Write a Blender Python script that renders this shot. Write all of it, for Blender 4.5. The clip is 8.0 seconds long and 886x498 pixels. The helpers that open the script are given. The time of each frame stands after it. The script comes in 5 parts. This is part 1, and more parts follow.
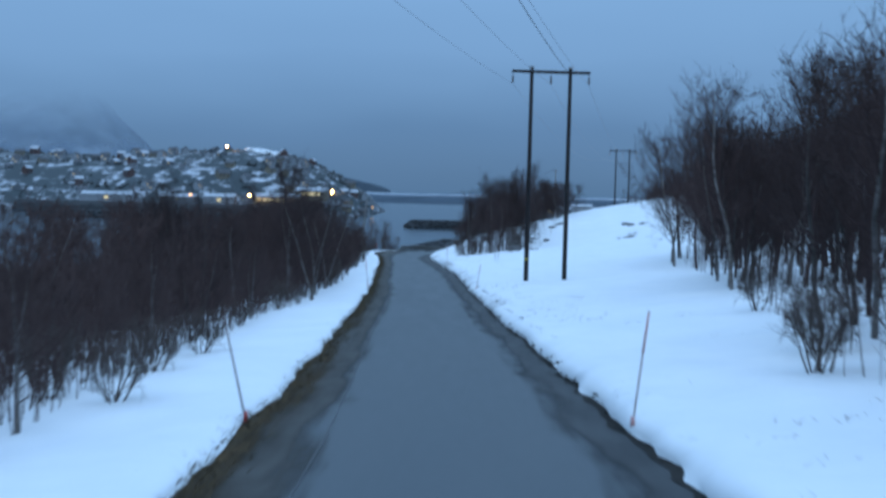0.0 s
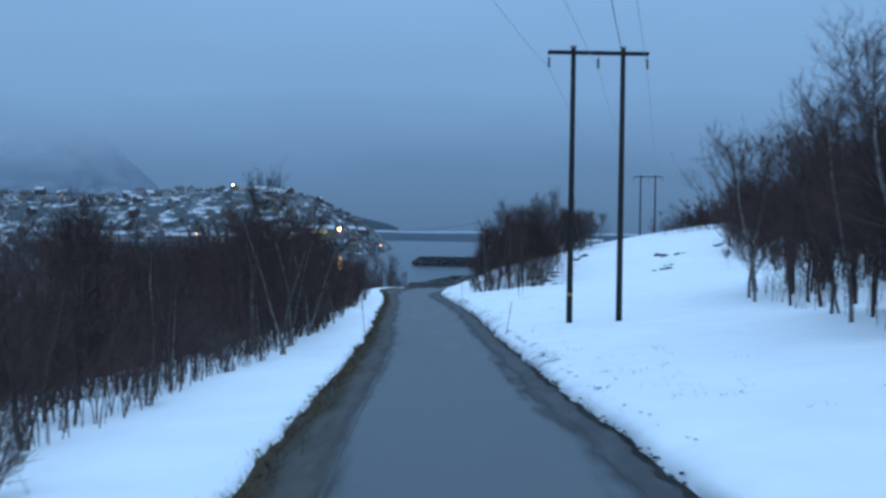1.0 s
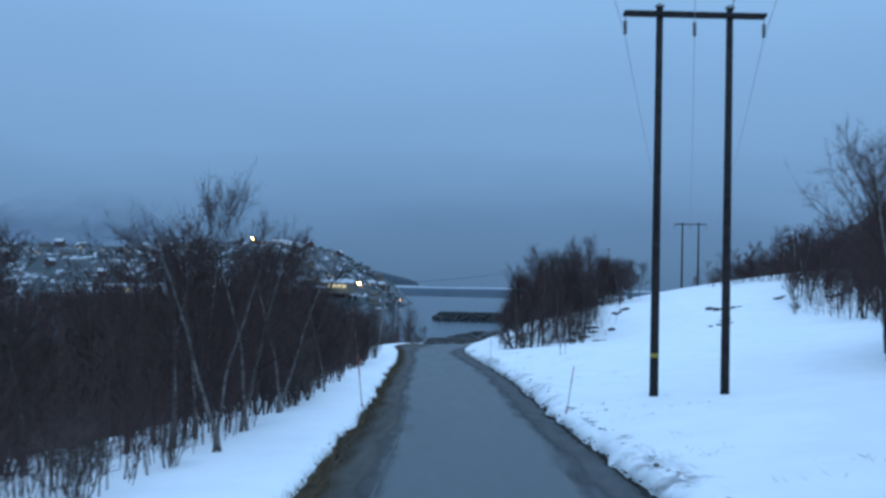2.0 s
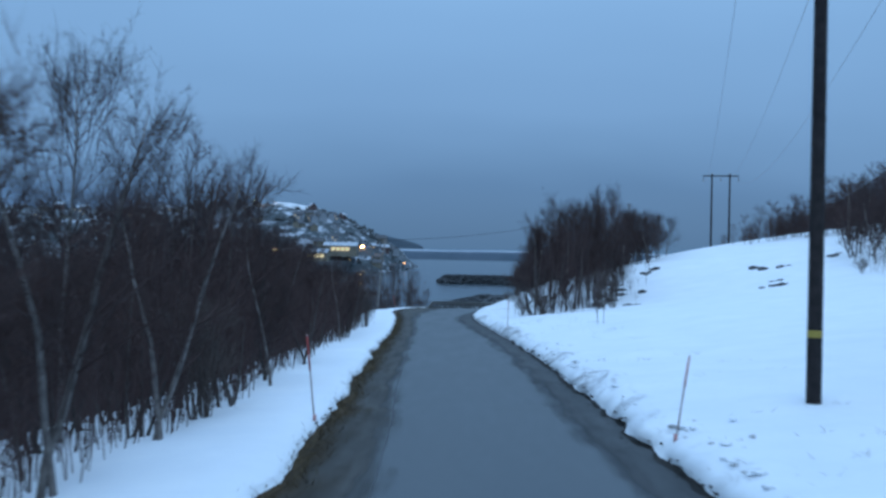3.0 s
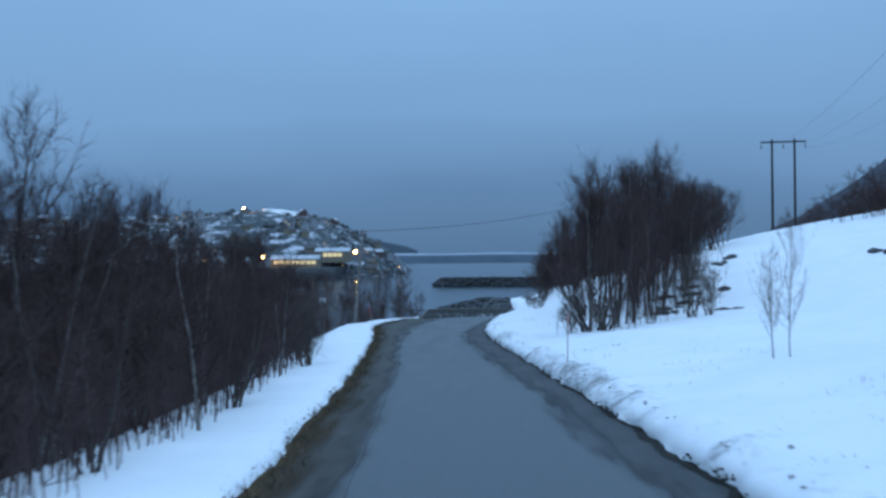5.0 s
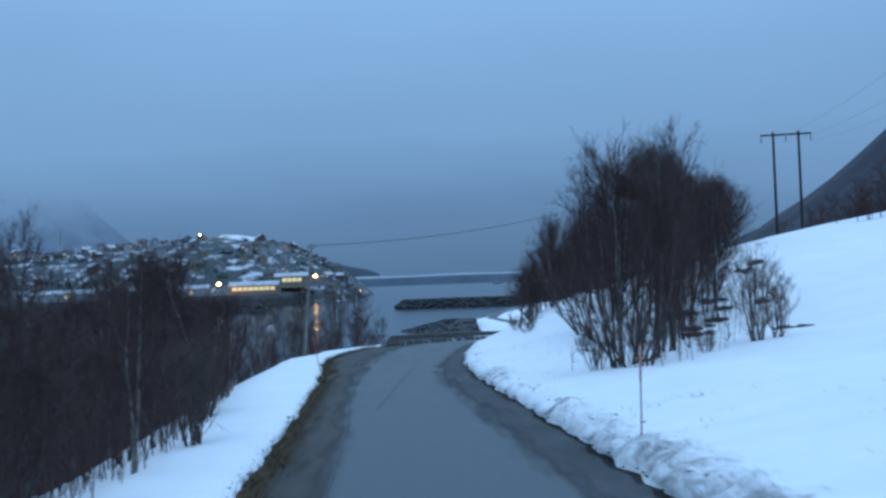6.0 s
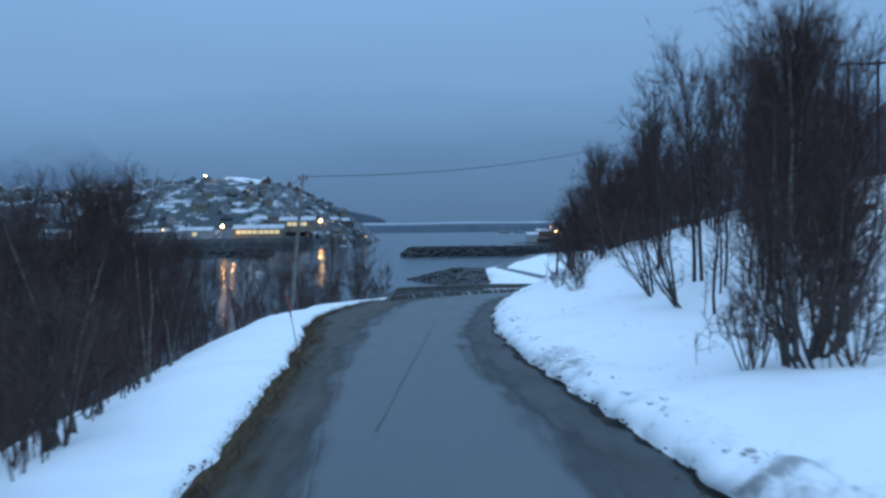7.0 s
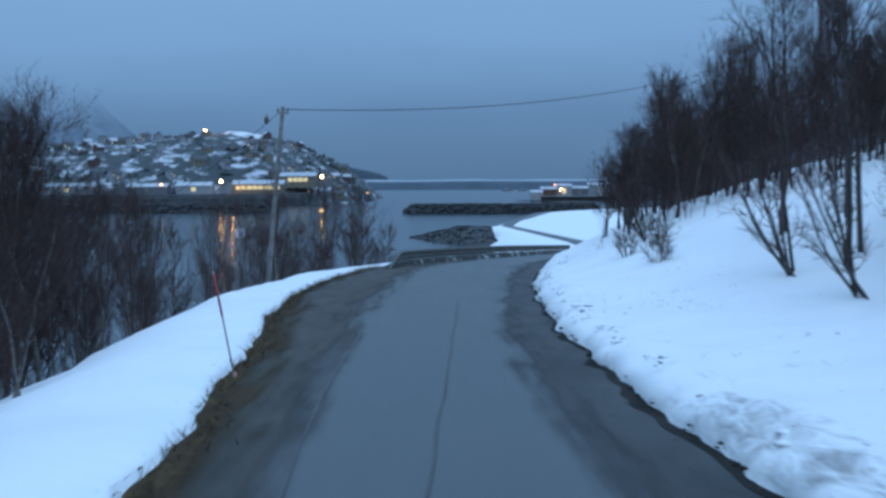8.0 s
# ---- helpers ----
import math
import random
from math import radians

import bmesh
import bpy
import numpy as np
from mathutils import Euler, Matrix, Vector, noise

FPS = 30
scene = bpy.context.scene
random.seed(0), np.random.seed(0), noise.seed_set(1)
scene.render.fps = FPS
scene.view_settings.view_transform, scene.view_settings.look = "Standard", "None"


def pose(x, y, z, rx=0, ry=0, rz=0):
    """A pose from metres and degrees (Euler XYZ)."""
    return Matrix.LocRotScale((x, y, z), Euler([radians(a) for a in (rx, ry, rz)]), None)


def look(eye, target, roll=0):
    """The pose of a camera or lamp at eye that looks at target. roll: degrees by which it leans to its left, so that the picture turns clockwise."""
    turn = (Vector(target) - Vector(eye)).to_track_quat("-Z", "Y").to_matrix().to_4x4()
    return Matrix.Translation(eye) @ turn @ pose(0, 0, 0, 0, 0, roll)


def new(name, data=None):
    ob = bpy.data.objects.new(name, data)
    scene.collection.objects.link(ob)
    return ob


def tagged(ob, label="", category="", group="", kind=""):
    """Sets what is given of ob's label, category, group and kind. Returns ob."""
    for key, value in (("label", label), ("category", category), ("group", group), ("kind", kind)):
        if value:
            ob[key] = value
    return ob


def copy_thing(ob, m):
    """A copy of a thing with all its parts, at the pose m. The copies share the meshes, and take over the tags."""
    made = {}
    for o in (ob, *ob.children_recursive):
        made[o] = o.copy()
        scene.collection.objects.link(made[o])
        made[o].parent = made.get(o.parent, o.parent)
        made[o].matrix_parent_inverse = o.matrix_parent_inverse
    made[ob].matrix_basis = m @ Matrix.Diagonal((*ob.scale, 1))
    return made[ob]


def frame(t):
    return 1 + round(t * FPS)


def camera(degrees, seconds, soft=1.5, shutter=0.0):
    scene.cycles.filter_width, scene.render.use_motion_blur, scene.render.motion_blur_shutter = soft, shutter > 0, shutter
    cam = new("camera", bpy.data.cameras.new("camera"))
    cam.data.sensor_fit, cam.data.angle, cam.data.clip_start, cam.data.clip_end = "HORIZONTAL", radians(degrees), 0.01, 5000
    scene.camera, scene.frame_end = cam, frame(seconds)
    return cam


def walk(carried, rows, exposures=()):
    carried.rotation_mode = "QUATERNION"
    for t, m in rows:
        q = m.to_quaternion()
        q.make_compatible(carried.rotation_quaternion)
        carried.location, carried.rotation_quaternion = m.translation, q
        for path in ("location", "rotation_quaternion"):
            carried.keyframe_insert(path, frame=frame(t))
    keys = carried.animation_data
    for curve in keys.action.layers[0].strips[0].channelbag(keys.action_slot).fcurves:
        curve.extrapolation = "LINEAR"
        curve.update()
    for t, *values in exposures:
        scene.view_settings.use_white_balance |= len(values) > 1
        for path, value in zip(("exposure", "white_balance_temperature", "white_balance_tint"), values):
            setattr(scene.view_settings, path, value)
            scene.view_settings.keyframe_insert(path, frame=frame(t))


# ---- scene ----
cam = camera(42.94, 8.0, soft=2.8, shutter=0.3)
ROWS = [
    (0.0, 0.0, 0.0, 2.0, -0.19, -2.51, -1.51),
    (0.5, -0.166, 6.648, 1.616, -0.83, 1.19, -2.16),
    (1.0, -0.332, 13.308, 1.27, 0.22, -0.62, -0.87),
    (1.5, -0.5, 19.975, 0.957, 1.21, 2.85, -1.29),
    (3.0, -1.02, 39.972, 0.189, 1.49, 0.33, -1.19),
    (3.5, -1.204, 46.618, -0.022, 3.24, 0.49, -2.09),
    (4.0, -1.396, 53.247, -0.216, 1.66, 0.28, -0.49),
    (4.5, -1.596, 59.851, -0.396, 1.84, 0.14, 0.04),
    (6.0, -2.264, 79.474, -0.888, -0.71, 1.58, 2.15),
    (6.5, -2.514, 85.935, -1.047, -1.16, 0.13, 2.56),
    (7.0, -2.779, 92.346, -1.21, -0.39, -1.04, 0.73),
    (7.5, -3.06, 98.702, -1.379, -0.83, -1.87, 0.51),
    (8.0, -3.36, 105.0, -1.557, -0.28, -3.2, 0.27),
]
walk(cam, [(t, pose(x, y, z, 90 + pitch, roll, yaw)) for t, x, y, z, yaw, pitch, roll in ROWS])

# ---- light: a blue dusk under an even cloud cover, dark over the fjord and brighter overhead ----
WATER_Z = -15.2
QUAY_Z = -6.6
world = bpy.data.worlds.new("dusk")
scene.world = world
world.use_nodes = True
nt = world.node_tree
nt.nodes.clear()
w_out = nt.nodes.new("ShaderNodeOutputWorld")
w_bg = nt.nodes.new("ShaderNodeBackground")
w_sky = nt.nodes.new("ShaderNodeTexSky")
w_sky.sky_type = "NISHITA"
w_sky.sun_disc = False
w_sky.sun_elevation = radians(16)
w_sky.sun_rotation = radians(200)
w_bg2 = nt.nodes.new("ShaderNodeBackground")
w_bg2.inputs["Strength"].default_value = 0.003
w_add = nt.nodes.new("ShaderNodeAddShader")
w_co = nt.nodes.new("ShaderNodeTexCoord")
w_sep = nt.nodes.new("ShaderNodeSeparateXYZ")
w_ramp = nt.nodes.new("ShaderNodeValToRGB")
w_noise = nt.nodes.new("ShaderNodeTexNoise")
w_noise.inputs["Scale"].default_value = 2.2
w_noise.inputs["Detail"].default_value = 3.0
w_madd = nt.nodes.new("ShaderNodeMath")
w_madd.operation = "MULTIPLY_ADD"
w_madd.inputs[1].default_value = 0.10
w_sub = nt.nodes.new("ShaderNodeMath")
w_sub.operation = "SUBTRACT"
w_sub.inputs[1].default_value = 0.05
ramp = w_ramp.color_ramp
ramp.elements[0].position, ramp.elements[0].color = 0.0, (0.083, 0.180, 0.332, 1)
ramp.elements[1].position, ramp.elements[1].color = 1.0, (0.57, 0.93, 1.50, 1)
for pos, col in ((0.05, (0.103, 0.220, 0.414, 1)), (0.13, (0.176, 0.345, 0.610, 1)), (0.22, (0.215, 0.415, 0.715, 1)), (0.45, (0.38, 0.70, 1.10, 1))):
    ramp.elements.new(pos).color = col
nt.links.new(w_co.outputs["Generated"], w_sep.inputs[0])
w_map = nt.nodes.new("ShaderNodeMapping")
w_map.inputs["Scale"].default_value = (1.0, 1.0, 3.5)
nt.links.new(w_co.outputs["Generated"], w_map.inputs["Vector"])
nt.links.new(w_map.outputs["Vector"], w_noise.inputs["Vector"])
nt.links.new(w_noise.outputs["Fac"], w_madd.inputs[0])
nt.links.new(w_sep.outputs["Z"], w_madd.inputs[2])
nt.links.new(w_madd.outputs[0], w_sub.inputs[0])
nt.links.new(w_sub.outputs[0], w_ramp.inputs["Fac"])
nt.links.new(w_ramp.outputs["Color"], w_bg.inputs["Color"])
nt.links.new(w_sky.outputs["Color"], w_bg2.inputs["Color"])
nt.links.new(w_bg.outputs[0], w_add.inputs[0])
nt.links.new(w_bg2.outputs[0], w_add.inputs[1])
nt.links.new(w_add.outputs[0], w_out.inputs["Surface"])

sun_data = bpy.data.lights.new("sun", "SUN")
sun_data.energy, sun_data.angle, sun_data.color = 0.5, radians(60), (0.72, 0.86, 1.0)
sun = new("sun", sun_data)
sun.matrix_world = look((0, -40, 60), (0, 0, 0))
scene.view_settings.exposure = 0.0


# ---- materials ----
def material(name, base, rough=0.8, other=None, scale=3.0, bump=0.0, bump_scale=20.0, metal=0.0, spec=0.5, vary=0.0, contrast=(0.35, 0.65), rough_to=None, space="Object", stretch=None, fade=None, clear_above=None):
    """A surface whose colour runs between two tones by noise at two sizes, with fine relief."""
    m = bpy.data.materials.new(name)
    m.use_nodes = True
    t = m.node_tree
    b = t.nodes["Principled BSDF"]
    b.inputs["Roughness"].default_value = rough
    b.inputs["Metallic"].default_value = metal
    b.inputs["Specular IOR Level"].default_value = spec
    co = t.nodes.new("ShaderNodeTexCoord")
    big = t.nodes.new("ShaderNodeTexNoise")
    big.inputs["Scale"].default_value, big.inputs["Detail"].default_value = scale, 6.0
    big.inputs["Roughness"].default_value = 0.65
    if stretch:
        mp = t.nodes.new("ShaderNodeMapping")
        mp.inputs["Scale"].default_value = stretch
        t.links.new(co.outputs[space], mp.inputs["Vector"])
        t.links.new(mp.outputs["Vector"], big.inputs["Vector"])
    else:
        t.links.new(co.outputs[space], big.inputs["Vector"])
    r = t.nodes.new("ShaderNodeValToRGB")
    r.color_ramp.elements[0].position, r.color_ramp.elements[1].position = contrast
    r.color_ramp.elements[0].color = (*base, 1)
    r.color_ramp.elements[1].color = (*(other or tuple(c * 0.75 for c in base)), 1)
    t.links.new(big.outputs["Fac"], r.inputs["Fac"])
    last = r.outputs["Color"]
    if vary:
        info = t.nodes.new("ShaderNodeObjectInfo")
        mr = t.nodes.new("ShaderNodeMapRange")
        mr.inputs["To Min"].default_value, mr.inputs["To Max"].default_value = 1 - vary, 1 + vary
        hsv = t.nodes.new("ShaderNodeHueSaturation")
        t.links.new(info.outputs["Random"], mr.inputs["Value"])
        t.links.new(mr.outputs[0], hsv.inputs["Value"])
        t.links.new(last, hsv.inputs["Color"])
        last = hsv.outputs["Color"]
    t.links.new(last, b.inputs["Base Color"])
    if rough_to is not None:
        mr2 = t.nodes.new("ShaderNodeMapRange")
        mr2.inputs["From Min"].default_value, mr2.inputs["From Max"].default_value = 0.35, 0.65
        mr2.inputs["To Min"].default_value, mr2.inputs["To Max"].default_value = rough, rough_to
        t.links.new(big.outputs["Fac"], mr2.inputs["Value"])
        t.links.new(mr2.outputs[0], b.inputs["Roughness"])
    if bump:
        fine = t.nodes.new("ShaderNodeTexNoise")
        fine.inputs["Scale"].default_value, fine.inputs["Detail"].default_value = bump_scale, 5.0
        t.links.new(co.outputs[space], fine.inputs["Vector"])
        bn = t.nodes.new("ShaderNodeBump")
        bn.inputs["Strength"].default_value, bn.inputs["Distance"].default_value = bump, 0.05
        t.links.new(fine.outputs["Fac"], bn.inputs["Height"])
        t.links.new(bn.outputs["Normal"], b.inputs["Normal"])
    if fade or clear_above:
        # fade: worn, ragged borders where the layer thins out; clear_above: top thinned to imitate mist
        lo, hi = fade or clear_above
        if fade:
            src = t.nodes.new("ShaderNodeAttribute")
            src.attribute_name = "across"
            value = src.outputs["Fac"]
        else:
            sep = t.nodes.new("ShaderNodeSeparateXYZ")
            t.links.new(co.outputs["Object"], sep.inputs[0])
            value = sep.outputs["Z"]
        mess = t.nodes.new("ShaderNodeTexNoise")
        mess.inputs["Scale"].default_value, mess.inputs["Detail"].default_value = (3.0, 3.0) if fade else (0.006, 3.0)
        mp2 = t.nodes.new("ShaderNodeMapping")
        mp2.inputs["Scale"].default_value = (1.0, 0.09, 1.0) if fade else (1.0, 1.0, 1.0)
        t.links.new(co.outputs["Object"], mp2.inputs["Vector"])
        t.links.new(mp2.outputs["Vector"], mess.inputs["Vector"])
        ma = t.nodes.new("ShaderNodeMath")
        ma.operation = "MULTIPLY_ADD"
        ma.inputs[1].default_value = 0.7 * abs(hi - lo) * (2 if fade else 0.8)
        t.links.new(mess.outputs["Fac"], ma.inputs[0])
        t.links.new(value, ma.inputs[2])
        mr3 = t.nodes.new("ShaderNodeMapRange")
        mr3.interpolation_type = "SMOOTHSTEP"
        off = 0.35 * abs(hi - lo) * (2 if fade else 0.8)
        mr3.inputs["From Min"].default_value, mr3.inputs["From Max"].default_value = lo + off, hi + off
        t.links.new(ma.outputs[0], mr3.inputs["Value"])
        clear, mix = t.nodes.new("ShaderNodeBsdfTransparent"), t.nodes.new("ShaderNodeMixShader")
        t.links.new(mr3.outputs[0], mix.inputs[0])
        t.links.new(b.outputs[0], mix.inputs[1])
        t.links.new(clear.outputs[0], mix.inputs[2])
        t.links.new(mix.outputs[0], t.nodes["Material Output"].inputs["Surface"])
    return m


def glow(name, color, strength):
    m = bpy.data.materials.new(name)
    m.use_nodes = True
    b = m.node_tree.nodes["Principled BSDF"]
    b.inputs["Base Color"].default_value = (*color, 1)
    b.inputs["Emission Color"].default_value = (*color, 1)
    b.inputs["Emission Strength"].default_value = strength
    return m


SNOW = material("snow", (0.83, 0.87, 0.90), 0.65, (0.77, 0.82, 0.87), 0.5, 0.35, 3.0, spec=0.25)


def grimy(m, dirt):
    """Blotches of road dirt in the snow along the plough edge, by the attribute grime and noise."""
    t = m.node_tree
    b = t.nodes["Principled BSDF"]
    clean = b.inputs["Base Color"].links[0].from_socket
    co = t.nodes.new("ShaderNodeTexCoord")
    n1 = t.nodes.new("ShaderNodeTexNoise")
    n1.inputs["Scale"].default_value, n1.inputs["Detail"].default_value, n1.inputs["Roughness"].default_value = 3.4, 6.0, 0.7
    n1.inputs["Distortion"].default_value = 0.6
    lay = t.nodes.new("ShaderNodeMapping")
    lay.inputs["Scale"].default_value = (1.0, 0.45, 1.0)
    t.links.new(co.outputs["Object"], lay.inputs["Vector"])
    t.links.new(lay.outputs["Vector"], n1.inputs["Vector"])
    src = t.nodes.new("ShaderNodeAttribute")
    src.attribute_name = "grime"
    add = t.nodes.new("ShaderNodeMath")
    add.operation = "MULTIPLY_ADD"
    add.inputs[1].default_value = 1.0
    t.links.new(n1.outputs["Fac"], add.inputs[0])
    t.links.new(src.outputs["Fac"], add.inputs[2])
    mr = t.nodes.new("ShaderNodeMapRange")
    mr.interpolation_type = "SMOOTHSTEP"
    mr.inputs["From Min"].default_value, mr.inputs["From Max"].default_value = 0.72, 1.14
    mr.inputs["To Max"].default_value = 0.85
    t.links.new(add.outputs[0], mr.inputs["Value"])
    mix = t.nodes.new("ShaderNodeMixRGB")
    mix.inputs[2].default_value = (*dirt, 1)
    t.links.new(mr.outputs[0], mix.inputs[0])
    t.links.new(clean, mix.inputs[1])
    t.links.new(mix.outputs[0], b.inputs["Base Color"])
    return m


GROUND_SNOW = grimy(material("lying snow", (0.83, 0.87, 0.90), 0.65, (0.77, 0.82, 0.87), 0.5, 0.35, 3.0, spec=0.25), (0.14, 0.14, 0.145))
DIRTY_SNOW = material("dirty snow", (0.66, 0.68, 0.70), 0.7, (0.16, 0.15, 0.14), 2.2, 0.6, 12.0, contrast=(0.42, 0.62))
ASPHALT = material("asphalt", (0.059, 0.072, 0.083), 0.46, (0.084, 0.100, 0.112), 0.9, 0.25, 60.0, rough_to=0.62, stretch=(1.0, 0.12, 1.0))
GRAVEL_L = material("wet gravel", (0.052, 0.050, 0.046), 0.6, (0.094, 0.091, 0.085), 1.5, 0.8, 40.0, spec=0.15, stretch=(1.0, 0.3, 1.0), fade=(0.55, 1.0))
GRAVEL_R = material("wet gravel and grit", (0.042, 0.046, 0.050), 0.6, (0.082, 0.088, 0.093), 1.5, 0.8, 40.0, spec=0.2, stretch=(1.0, 0.3, 1.0), fade=(0.62, 0.02))
TURF_EDGE = material("dead turf border", (0.110, 0.070, 0.032), 0.9, (0.040, 0.031, 0.021), 2.6, 0.9, 30.0, spec=0.15, fade=(0.05, 1.0))
TURF = material("dead turf", (0.095, 0.056, 0.025), 0.9, (0.030, 0.022, 0.015), 1.3, 0.9, 30.0, spec=0.2)
GRIT = material("dark wet earth", (0.016, 0.014, 0.013), 0.85, (0.032, 0.028, 0.025), 3.0, spec=0.15)
EARTH_SHADE = material("wet earth line", (0.014, 0.013, 0.012), 0.8, (0.034, 0.031, 0.028), 2.2, 0.5, 30.0, spec=0.15)
RAIL_HEAP = material("gravel and old snow heap", (0.050, 0.052, 0.050), 0.9, (0.42, 0.45, 0.48), 0.9, 0.6, 12.0, contrast=(0.56, 0.64))
TAR = material("tar seam", (0.018, 0.019, 0.021), 0.5, (0.05, 0.055, 0.06), 1.5, fade=(0.8, 1.2))
GRASS = material("dead grass", (0.10, 0.075, 0.04), 0.9, (0.05, 0.04, 0.025), 2.0)
PAINT_LINE = material("worn road paint", (0.14, 0.15, 0.16), 0.6, (0.07, 0.078, 0.085), 1.2, contrast=(0.36, 0.50), fade=(-0.15, 0.55))
BARK = material("birch bark", (0.085, 0.072, 0.066), 0.85, (0.036, 0.030, 0.028), 4.0, 0.5, 25.0, vary=0.35)
PALE_BARK = material("pale birch bark", (0.21, 0.188, 0.176), 0.8, (0.06, 0.052, 0.048), 5.0, 0.5, 25.0, vary=0.2)
TWIG = material("dark twigs", (0.037, 0.019, 0.018), 0.9, (0.056, 0.030, 0.026), 1.0, vary=0.3)
WILLOW = material("willow twigs", (0.10, 0.075, 0.065), 0.85, (0.05, 0.038, 0.034), 1.5)
POLE_WOOD = material("tarred pole", (0.018, 0.016, 0.017), 0.8, (0.040, 0.034, 0.034), 5.0, 0.4, 40.0, spec=0.15)
GREY_WOOD = material("grey weathered wood", (0.22, 0.21, 0.20), 0.8, (0.12, 0.11, 0.105), 4.0, 0.4, 30.0)
STEEL = material("galvanised steel", (0.30, 0.31, 0.32), 0.55, (0.20, 0.205, 0.21), 3.0, metal=0.7)
RUSTY_RAIL = material("weathered rail", (0.13, 0.125, 0.115), 0.75, (0.05, 0.047, 0.043), 2.5, 0.3, 20.0)
WIRE = material("wire", (0.26, 0.28, 0.31), 0.6, (0.20, 0.21, 0.24), 1.0)
PORCELAIN = material("porcelain", (0.10, 0.08, 0.07), 0.3)
YELLOW = material("yellow tag", (0.36, 0.27, 0.05), 0.7)
RED = material("red plastic", (0.42, 0.05, 0.045), 0.6, (0.30, 0.04, 0.035), 5.0)
CANE = material("pale marker cane", (0.40, 0.30, 0.29), 0.7, (0.30, 0.20, 0.19), 4.0)
DARK_CANE = material("dark marker cane", (0.10, 0.075, 0.075), 0.7, (0.16, 0.10, 0.09), 4.0)
PINK = material("faded red plastic", (0.55, 0.30, 0.29), 0.65, (0.45, 0.22, 0.21), 5.0)
ROCK = material("dark rock", (0.024, 0.025, 0.027), 0.85, (0.056, 0.058, 0.060), 0.9, 0.7, 6.0)
SHORE_ROCK = material("shore stone", (0.020, 0.023, 0.026), 0.9, (0.044, 0.049, 0.054), 0.25, 0.6, 2.0, vary=0.25)
QUAY_STONE = material("quay stone", (0.026, 0.030, 0.034), 0.9, (0.055, 0.060, 0.064), 0.2, 0.6, 1.5)
HILL = material("village hill", (0.050, 0.066, 0.074), 0.9, (0.56, 0.60, 0.66), 0.075, contrast=(0.515, 0.65), stretch=(1.0, 0.6, 2.0))
# Far shore tones have distance haze put into them, paler and bluer.
HAZED_FOREST = material("far forest", (0.055, 0.085, 0.115), 0.9, (0.075, 0.105, 0.14), 0.01)
HAZED_HEADLAND = material("dark headland", (0.050, 0.075, 0.098), 0.9, (0.072, 0.098, 0.122), 0.02)
# Snow set dim and blue: the haze of distance is in the colour.
HAZED_FAR_SNOW = material("far snow", (0.34, 0.40, 0.46), 0.9, (0.28, 0.34, 0.40), 0.01)
# Distance haze is mixed into this blue tone; the top turns transparent as mist.
PAINTED_MIST = material("misty mountain", (0.165, 0.225, 0.30), 0.95, (0.27, 0.335, 0.41), 0.004, contrast=(0.48, 0.62), clear_above=(-20, 380))
WOODED = material("wooded mountain", (0.026, 0.030, 0.042), 0.95, (0.080, 0.096, 0.130), 0.022, 0.5, 0.05, contrast=(0.50, 0.75))
FIR = material("far scrub", (0.05, 0.062, 0.068), 0.9, (0.075, 0.085, 0.088), 0.3)
WALLS = [material(n, c, 0.8, tuple(v * 0.85 for v in c), 0.8) for n, c in
         (("white boards", (0.31, 0.34, 0.37)), ("red boards", (0.11, 0.065, 0.06)), ("ochre boards", (0.22, 0.195, 0.15)), ("grey boards", (0.15, 0.17, 0.19)))]
# Roof snow darker than real snow, to carry haze over the bay.
HAZED_ROOF_SNOW = material("roof snow", (0.52, 0.56, 0.61), 0.8, (0.34, 0.38, 0.42), 0.25)
ROOF_DARK = material("dark roofing", (0.07, 0.075, 0.085), 0.8, (0.11, 0.115, 0.125), 0.6)
PANE = material("dark pane", (0.03, 0.035, 0.045), 0.15)
LIT_PANE = glow("lit pane", (1.0, 0.75, 0.38), 0.45)
PALE = material("pale painted board", (0.80, 0.82, 0.84), 0.5, (0.7, 0.72, 0.74), 3.0)
LAMP_WARM = glow("sodium lamp", (1.0, 0.45, 0.12), 6.0)
LAMP_WHITE = glow("bright lamp", (1.0, 0.48, 0.13), 120.0)
LAMP_RED = glow("reddish lamp", (1.0, 0.36, 0.16), 4.0)

WATER = bpy.data.materials.new("fjord water")
WATER.use_nodes = True
wt = WATER.node_tree
wb = wt.nodes["Principled BSDF"]
wb.inputs["Base Color"].default_value = (0.018, 0.032, 0.045, 1)
wb.inputs["Roughness"].default_value = 0.16
wb.inputs["IOR"].default_value = 1.33
w_c = wt.nodes.new("ShaderNodeTexCoord")
w_n = wt.nodes.new("ShaderNodeTexNoise")
w_n.inputs["Scale"].default_value, w_n.inputs["Detail"].default_value = 0.35, 4.0
w_b = wt.nodes.new("ShaderNodeBump")
w_b.inputs["Strength"].default_value, w_b.inputs["Distance"].default_value = 0.25, 0.35
wt.links.new(w_c.outputs["Object"], w_n.inputs["Vector"])
wt.links.new(w_n.outputs["Fac"], w_b.inputs["Height"])
wt.links.new(w_b.outputs["Normal"], wb.inputs["Normal"])


